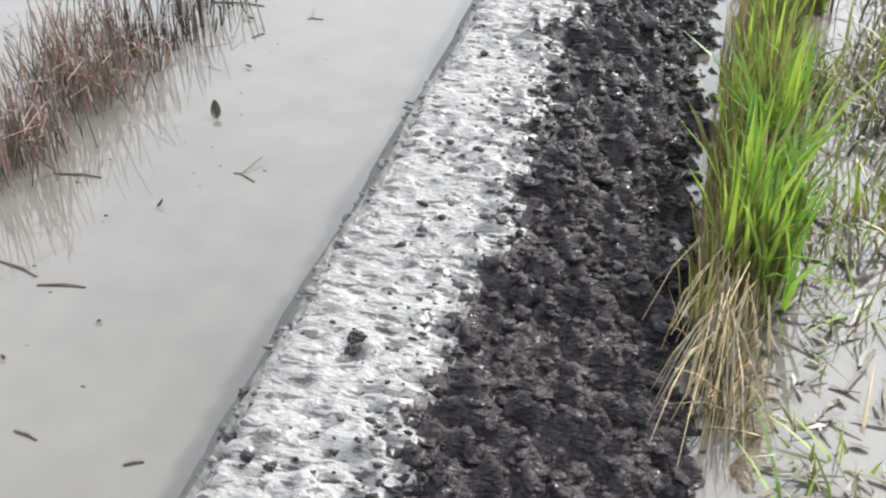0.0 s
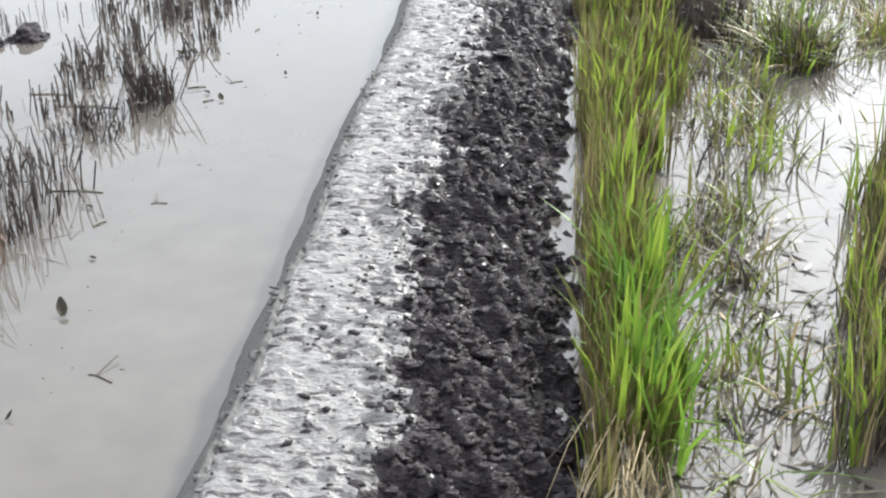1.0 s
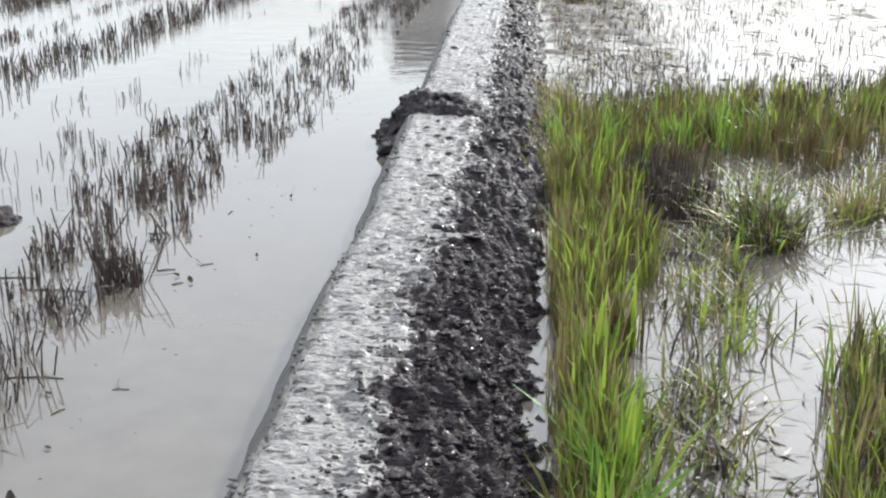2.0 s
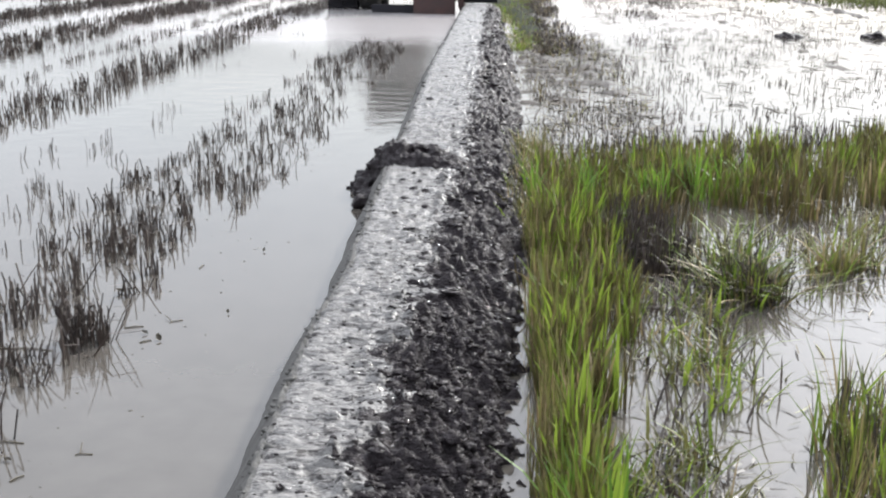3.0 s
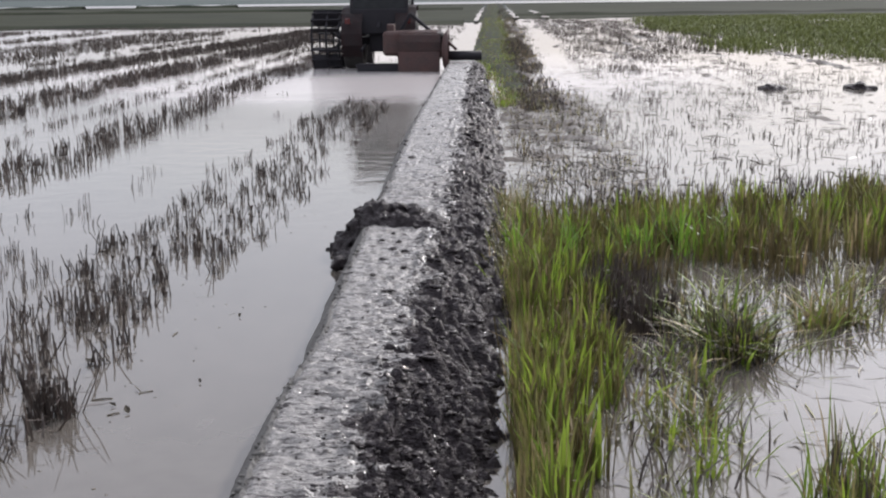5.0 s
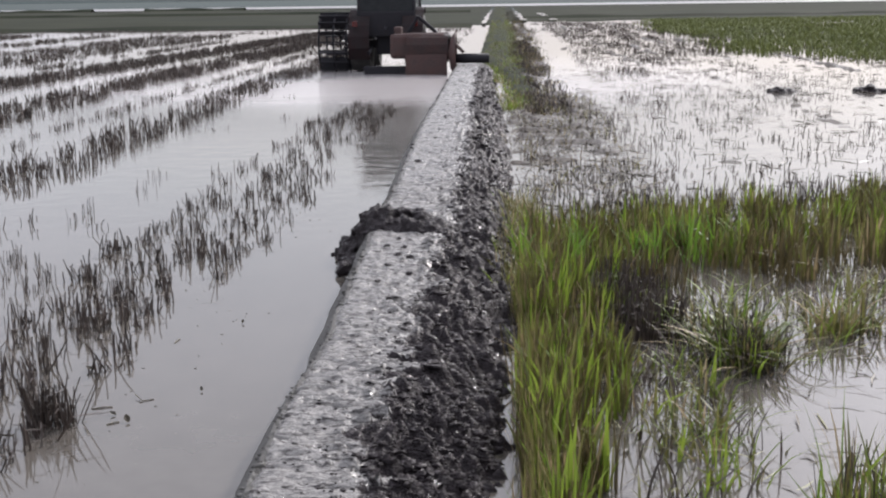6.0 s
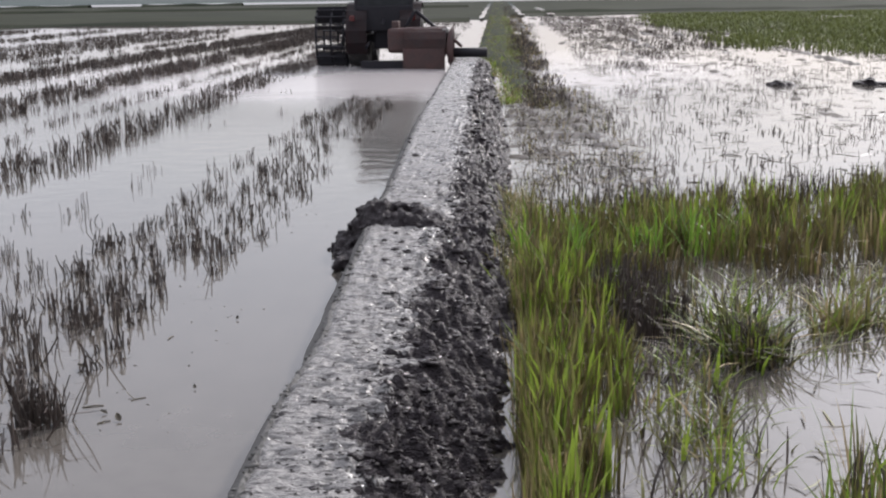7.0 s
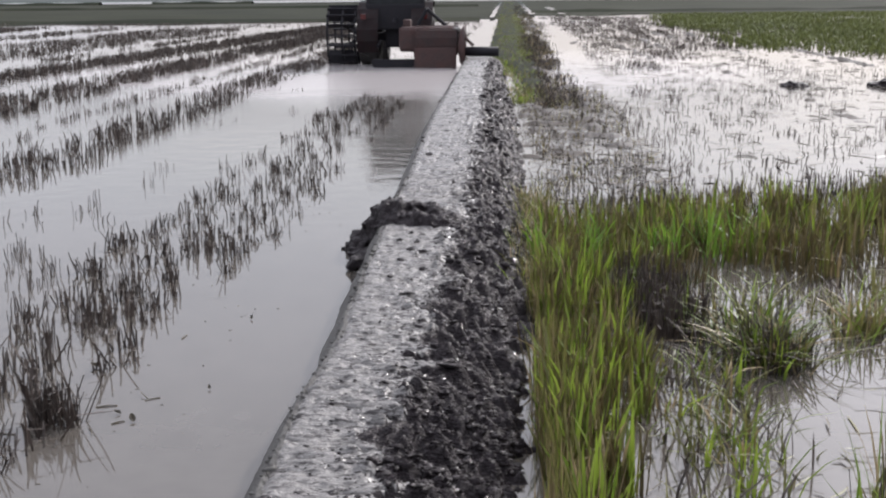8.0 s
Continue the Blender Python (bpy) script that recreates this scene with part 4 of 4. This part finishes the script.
# weedy patches on the strip between the water and the far fields
weedy = scatter(900, -34, -1.7, 55, 64)
weedy = weedy[[noise.noise(Vector((q[0] * 0.12, q[1] * 0.5, 11))) + rng.random() * 0.4 > 0.42 for q in weedy]]
stubble("rice_stubble", weedy, 6, 0.22, (0.04, 0.12), 0.011, STUBBLE, "dull weedy stubble at the far end of the flooded field", 0.4, 0.3)
# the old weedy bund beyond the machine
old = np.concatenate([scatter(70, 0.05, 0.34, 16.5, 22), scatter(420, -0.3, 0.42, 22, 40), scatter(420, -0.45, 0.5, 40, 75), scatter(300, -0.5, 0.6, 75, 180)])
grass("bund_grass", old, 12, 0.08, (0.06, 0.17), 0.017, 0.6, (0.24, 0.66, 0.1), "low green grass growing on the old bund")
oldweed = np.concatenate([scatter(330, 0.42, 1.0, 16, 40), scatter(300, 0.5, 1.25, 40, 120)])
oldweed = oldweed[[noise.noise(Vector((q[0] * 1.5, q[1] * 0.5, 12))) + rng.random() > 0.3 for q in oldweed]]
grass("weed_patch", oldweed, 10, 0.1, (0.05, 0.16), 0.014, 0.6, (0.0, 0.4, 0.6), "brown and dull green weeds along the old bund's foot", "weeds")
stubble("rice_stubble", oldweed, 9, 0.09, (0.05, 0.15), 0.008, STUBBLE, "brown dead stalks along the old bund's foot", 0.4, 0.3)
vs = []
ys = steps((16.5, 60, 1.0), (60, 196, 8))
for y in ys:
    left = float(np.interp(y, (16.5, 24.5, 27.5), (0.12, -0.12, -0.72)))
    rise_z = float(np.interp(y, (16.5, 22), (-0.07, 0.0)))
    for u, z in ((0.0, -0.1), (0.13, 0.02), (0.33, 0.06), (0.6, 0.06), (0.8, 0.02), (1.0, -0.1)):
        x, z = left + (0.8 - left) * u, z + rise_z
        vs.append((x + 0.05 * noise.noise(Vector((x, y * 0.7, 0))), y, z + 0.03 * noise.noise(Vector((x * 3, y, 2)))))
fs = [(j * 6 + i, j * 6 + i + 1, j * 6 + i + 7, j * 6 + i + 6) for j in range(len(ys) - 1) for i in range(5)]
tagged(mesh_object("old_bund", vs, fs, FIELD_OLIVE, smooth=True), "low old earth bund overgrown with grass", "bund", kind="structure")
# green patches far to the side
patch = scatter(6500, 5.5, 42, 26, 74)
patch = patch[[p[0] > 6.6 + max(0.0, 0.36 * (33 - p[1])) + 0.07 * max(0.0, p[1] - 40) + 1.6 * noise.noise(Vector((p[0] * 0.35, p[1] * 0.2, 0))) and noise.noise(Vector((p[0] * 0.3, p[1] * 0.12, 5))) > -0.38 for p in patch]]
pn = len(patch) * 13
pb = np.concatenate([np.repeat(patch, 13, 0) + rng.normal(0, 0.34, (pn, 2)), np.full((pn, 1), -0.02)], 1)
tagged(blade_field("far_grass", pb, rng.uniform(0.1, 0.24, pn), rng.uniform(0.025, 0.055, pn), np.abs(rng.normal(0.5, 0.3, pn)), [FAR_GREEN]),
       "patch of dull green growth in the far wet field", "grass", kind="stuff")


def field_bank(name, x0, x1, y, height, label):
    """A low earth bank across the view with an uneven crest."""
    xs = np.linspace(x0, x1, 60)
    v = []
    for x in xs:
        h = height * (1 + 0.5 * noise.noise(Vector((x * 0.25, y, 0))))
        yy = y + 1.2 * noise.noise(Vector((x * 0.06, y, 4)))
        v += [(x, yy - 1.1, -0.05), (x, yy - 0.4, h * 0.8), (x, yy + 0.3, h), (x, yy + 1.4, -0.05)]
    f = [(4 * k + i, 4 * k + i + 4, 4 * k + i + 5, 4 * k + i + 1) for k in range(59) for i in range(3)]
    return tagged(mesh_object(name, v, f, FIELD_OLIVE, smooth=True), label, "bank", kind="structure")


field_bank("bank_north", -70, -1.6, 66.5, 0.16, "low dark earth bank closing the flooded field")
field_bank("bank_east", 1.6, 80, 83, 0.22, "low dark earth bank beyond the green patches")
field_bank("bank_west", -170, -61, 174, 0.4, "dull grassy bank hiding the far water")
field_bank("bank_west", -53, -38, 174, 0.4, "dull grassy bank hiding the far water")
field_bank("bank_far", -140, -3, 118, 0.3, "low dark bank between dull olive fields")

# ================= tractor with its bund former =================
tractor = tagged(empty("tractor", -2.5, 26.4), "dark red cab tractor with a steel cage wheel, in water", "tractor")


def wheel(parent, x, y, r, width, lugs, inset=0.6):
    w = empty("wheel", x, y, r - 0.08)
    w.parent = parent
    bm = bmesh.new()
    h = width / 2
    lathe_x(bm, [(-h * 0.85, r * inset), (-h, r * 0.72), (-h, r * 0.88), (-h * 0.8, r * 0.95), (0, r * 0.965), (h * 0.8, r * 0.95), (h, r * 0.88), (h, r * 0.72), (h * 0.85, r * inset)], 36)
    part("tyre", bm, RUBBER, w, "muddy black lugged tyre", True)
    for k in range(lugs):
        bm = bmesh.new()
        s = 1 if k % 2 else -1
        box(bm, 0.01, h * 0.98, -0.022, 0.022, r * 0.93, r * 1.0, 0.006)
        bmesh.ops.transform(bm, matrix=Matrix.Rotation(0.5, 4, "Z"), verts=bm.verts)
        if s < 0:
            bmesh.ops.scale(bm, vec=(-1, 1, 1), verts=bm.verts)
            bmesh.ops.reverse_faces(bm, faces=bm.faces)
        bmesh.ops.transform(bm, matrix=Matrix.Rotation(2 * math.pi * k / lugs, 4, "X"), verts=bm.verts)
        part("lug", bm, RUBBER, w)
    bm = bmesh.new()
    lathe_x(bm, [(-h * 0.8, r * inset), (-h * 0.55, r * 0.5), (-0.03, r * 0.42), (-0.03, r * 0.12), (-0.09, r * 0.11), (-0.09, 0.001)], 28)
    lathe_x(bm, [(h * 0.8, r * inset), (h * 0.55, r * 0.5), (0.03, r * 0.42), (0.03, r * 0.12), (0.08, r * 0.11), (0.08, 0.001)], 28)
    part("rim", bm, PAINT_RED, w, "dirty painted steel rim", True)
    return w


wheel(tractor, -0.6, 0, 0.68, 0.42, 22)
wheel(tractor, 0.6, 0, 0.68, 0.42, 22)
wheel(tractor, -0.52, 1.95, 0.42, 0.26, 16)
wheel(tractor, 0.52, 1.95, 0.42, 0.26, 16)
# the cage wheel beside the tyre
cage = empty("cage_wheel", -1.17, 0, 0.6)
cage.parent = tractor
tagged(cage, "open steel cage wheel with cross bars")
for x in (-0.32, 0.0, 0.28):
    bm = bmesh.new()
    lathe_x(bm, [(x - 0.02, 0.60), (x - 0.02, 0.64), (x + 0.02, 0.64), (x + 0.02, 0.60), (x - 0.02, 0.60)], 36)
    part("ring", bm, METAL_DARK, cage)
for k in range(18):
    a = 2 * math.pi * k / 18 + 0.1
    bm = bmesh.new()
    box(bm, -0.35, 0.3, -0.014, 0.014, 0.5, 0.69, 0.004)
    bmesh.ops.transform(bm, matrix=Matrix.Rotation(a, 4, "X"), verts=bm.verts)
    part("cross_bar", bm, METAL_DARK, cage)
for k in range(6):
    a = 2 * math.pi * k / 6
    bm = bmesh.new()
    rod(bm, (0.28, 0, 0), (-0.02, 0.6 * math.sin(a), 0.6 * math.cos(a)), 0.022)
    part("spoke", bm, METAL_DARK, cage)

bm = bmesh.new()
box(bm, -0.24, 0.24, -0.35, 2.3, 0.36, 0.85, 0.04)
box(bm, -0.8, 0.8, -0.1, 0.1, 0.5, 0.68, 0.03)
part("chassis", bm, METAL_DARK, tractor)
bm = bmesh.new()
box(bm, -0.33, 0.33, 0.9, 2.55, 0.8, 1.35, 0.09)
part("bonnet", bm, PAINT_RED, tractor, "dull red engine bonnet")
for s in (-1, 1):
    bm = bmesh.new()
    rings = []
    for k in range(9):
        a = radians(-25 + 150 * k / 8)
        yy, zz = -0.78 * math.cos(a), 0.6 + 0.78 * math.sin(a)
        rings.append([bm.verts.new((s * xx, yy, zz)) for xx in (0.36, 0.82)])
    for a, b in zip(rings, rings[1:]):
        bm.faces.new((a[0], a[1], b[1], b[0]))
    bmesh.ops.solidify(bm, geom=bm.faces[:], thickness=0.03)
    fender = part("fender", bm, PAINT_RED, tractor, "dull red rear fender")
    bm = bmesh.new()
    box(bm, s * 0.66 - 0.06, s * 0.66 + 0.06, -0.86, -0.79, 0.98, 1.1, 0.012)
    part("tail_light", bm, LAMP_RED, fender, "red tail light")
# cab: posts, dark panes, roof
for x, y in ((-0.62, -0.45), (0.62, -0.45), (-0.66, 0.95), (0.66, 0.95)):
    bm = bmesh.new()
    rod(bm, (x, y, 0.9), (x * 0.93, y * 0.9, 2.32), 0.04, 10)
    part("cab_post", bm, METAL_DARK, tractor)
bm = bmesh.new()
box(bm, -0.72, 0.72, -0.6, 1.05, 2.3, 2.48, 0.06)
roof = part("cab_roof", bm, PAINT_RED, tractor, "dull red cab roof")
for s in (-1, 1):
    bm = bmesh.new()
    box(bm, s * 0.52 - 0.08, s * 0.52 + 0.08, -0.66, -0.6, 2.2, 2.3, 0.015)
    part("work_lamp", bm, LAMP_WHITE, roof, "white work lamp")
bm = bmesh.new()
box(bm, -0.58, 0.58, -0.46, -0.45, 1.3, 2.28)
part("rear_window", bm, GLASS_DARK, tractor, "dark rear cab window")
bm = bmesh.new()
box(bm, -0.62, 0.62, -0.5, -0.42, 0.75, 1.3, 0.03)
part("rear_panel", bm, METAL_DARK, tractor)
for s in (-1, 1):
    bm = bmesh.new()
    box(bm, s * 0.64 - 0.005, s * 0.64 + 0.005, -0.38, 0.9, 1.15, 2.28)
    part("side_window", bm, GLASS_DARK, tractor, "dark side cab window")
    bm = bmesh.new()
    rod(bm, (s * 0.66, 0.9, 1.9), (s * 0.95, 0.95, 1.95), 0.012)
    box(bm, s * 0.95 - 0.07, s * 0.95 + 0.07, 0.93, 0.97, 1.72, 2.02, 0.012)
    part("mirror", bm, METAL_DARK, tractor)
bm = bmesh.new()
rod(bm, (0.3, 1.5, 1.3), (0.3, 1.5, 2.2), 0.035, 12)
part("exhaust_pipe", bm, METAL_DARK, tractor)
for a, b in (((-0.35, -0.3, 0.5), (-0.35, -0.95, 0.42)), ((0.35, -0.3, 0.5), (0.35, -0.95, 0.42)), ((0, -0.45, 1.0), (0, -0.95, 0.9))):
    bm = bmesh.new()
    rod(bm, a, b, 0.035)
    part("hitch_link", bm, METAL_DARK, tractor)

former = tagged(empty("bund_former", -1.55, 24.7), "rusty red rotary bund former pressing the mud bund", "bund former")
bm = bmesh.new()
box(bm, -0.72, 0.3, 0.55, 0.72, 0.5, 0.68, 0.02)
box(bm, -0.7, -0.55, 0.3, 0.75, 0.4, 0.98, 0.02)
part("frame", bm, PAINT_RUST, former)
bm = bmesh.new()
rings = []
for k in range(10):
    a = radians(-15 + 200 * k / 9)
    rings.append([bm.verts.new((x, 0.35 - 0.5 * math.cos(a), 0.38 + 0.48 * math.sin(a))) for x in (-0.42, 0.46)])
for a, b in zip(rings, rings[1:]):
    bm.faces.new((a[0], a[1], b[1], b[0]))
for i in (0, 1):
    bm.faces.new([r[i] for r in rings])
bmesh.ops.solidify(bm, geom=bm.faces[:], thickness=0.02)
part("rotor_cover", bm, PAINT_RUST, former, "faded rusty red rotor cover")
bm = bmesh.new()
box(bm, -0.44, 0.44, -0.16, -0.12, -0.04, 0.42, 0.008)
part("skirt", bm, PAINT_RUST, former)
bm = bmesh.new()
box(bm, -0.78, 0.42, 0.12, 0.75, 0.32, 0.84, 0.07)
part("gear_cover", bm, PAINT_RUST, former, "dull rusty cover along the drive")
# added dark board: stands in for dark reflecting water below the gap
bm = bmesh.new()
box(bm, -1.35, -0.45, 0.1, 0.16, -0.04, 0.17, 0.01)
part("gap_board", bm, METAL_DARK, former)
bm = bmesh.new()
rod(bm, (-0.5, 0.5, 0.7), (-0.2, 0.45, 1.2), 0.04)
rod(bm, (0.3, 0.5, 0.75), (-0.2, 0.45, 1.2), 0.04)
part("mast", bm, METAL_DARK, former)
for k in range(12):
    bm = bmesh.new()
    a = 2 * math.pi * k / 12
    box(bm, -0.24 + 0.06 * (k % 11), -0.22 + 0.06 * (k % 11), -0.03, 0.03, 0.05, 0.34)
    bmesh.ops.transform(bm, matrix=Matrix.Translation((0, 0.35, 0.36)) @ Matrix.Rotation(a, 4, "X"), verts=bm.verts)
    part("tine", bm, METAL_DARK, former)
bm = bmesh.new()
lathe_x(bm, [(0.46, 0.001), (0.46, 0.08), (0.52, 0.34), (0.62, 0.46), (0.63, 0.47), (0.6, 0.46), (0.5, 0.3), (0.48, 0.001)], 30)
bmesh.ops.translate(bm, vec=(0, 0.0, 0.42), verts=bm.verts)
part("pressing_disc", bm, PAINT_RUST, former, "muddy pressing disc", True)
bm = bmesh.new()
lathe_x(bm, [(0.62, 0.001), (0.62, 0.1), (1.32, 0.1), (1.32, 0.001)], 20)
bmesh.ops.translate(bm, vec=(0, -0.1, 0.33), verts=bm.verts)
part("top_roller", bm, METAL_DARK, former, "dark roller lying across the bund top", True)
bm = bmesh.new()
rod(bm, (0.45, 0.25, 0.74), (0.78, -0.02, 0.46), 0.035)
part("disc_arm", bm, PAINT_RUST, former)
bm = bmesh.new()
box(bm, 0.38, 0.52, 0.1, 0.3, 0.72, 0.82, 0.02)
part("gear_box", bm, STEEL, former, "pale gear box")
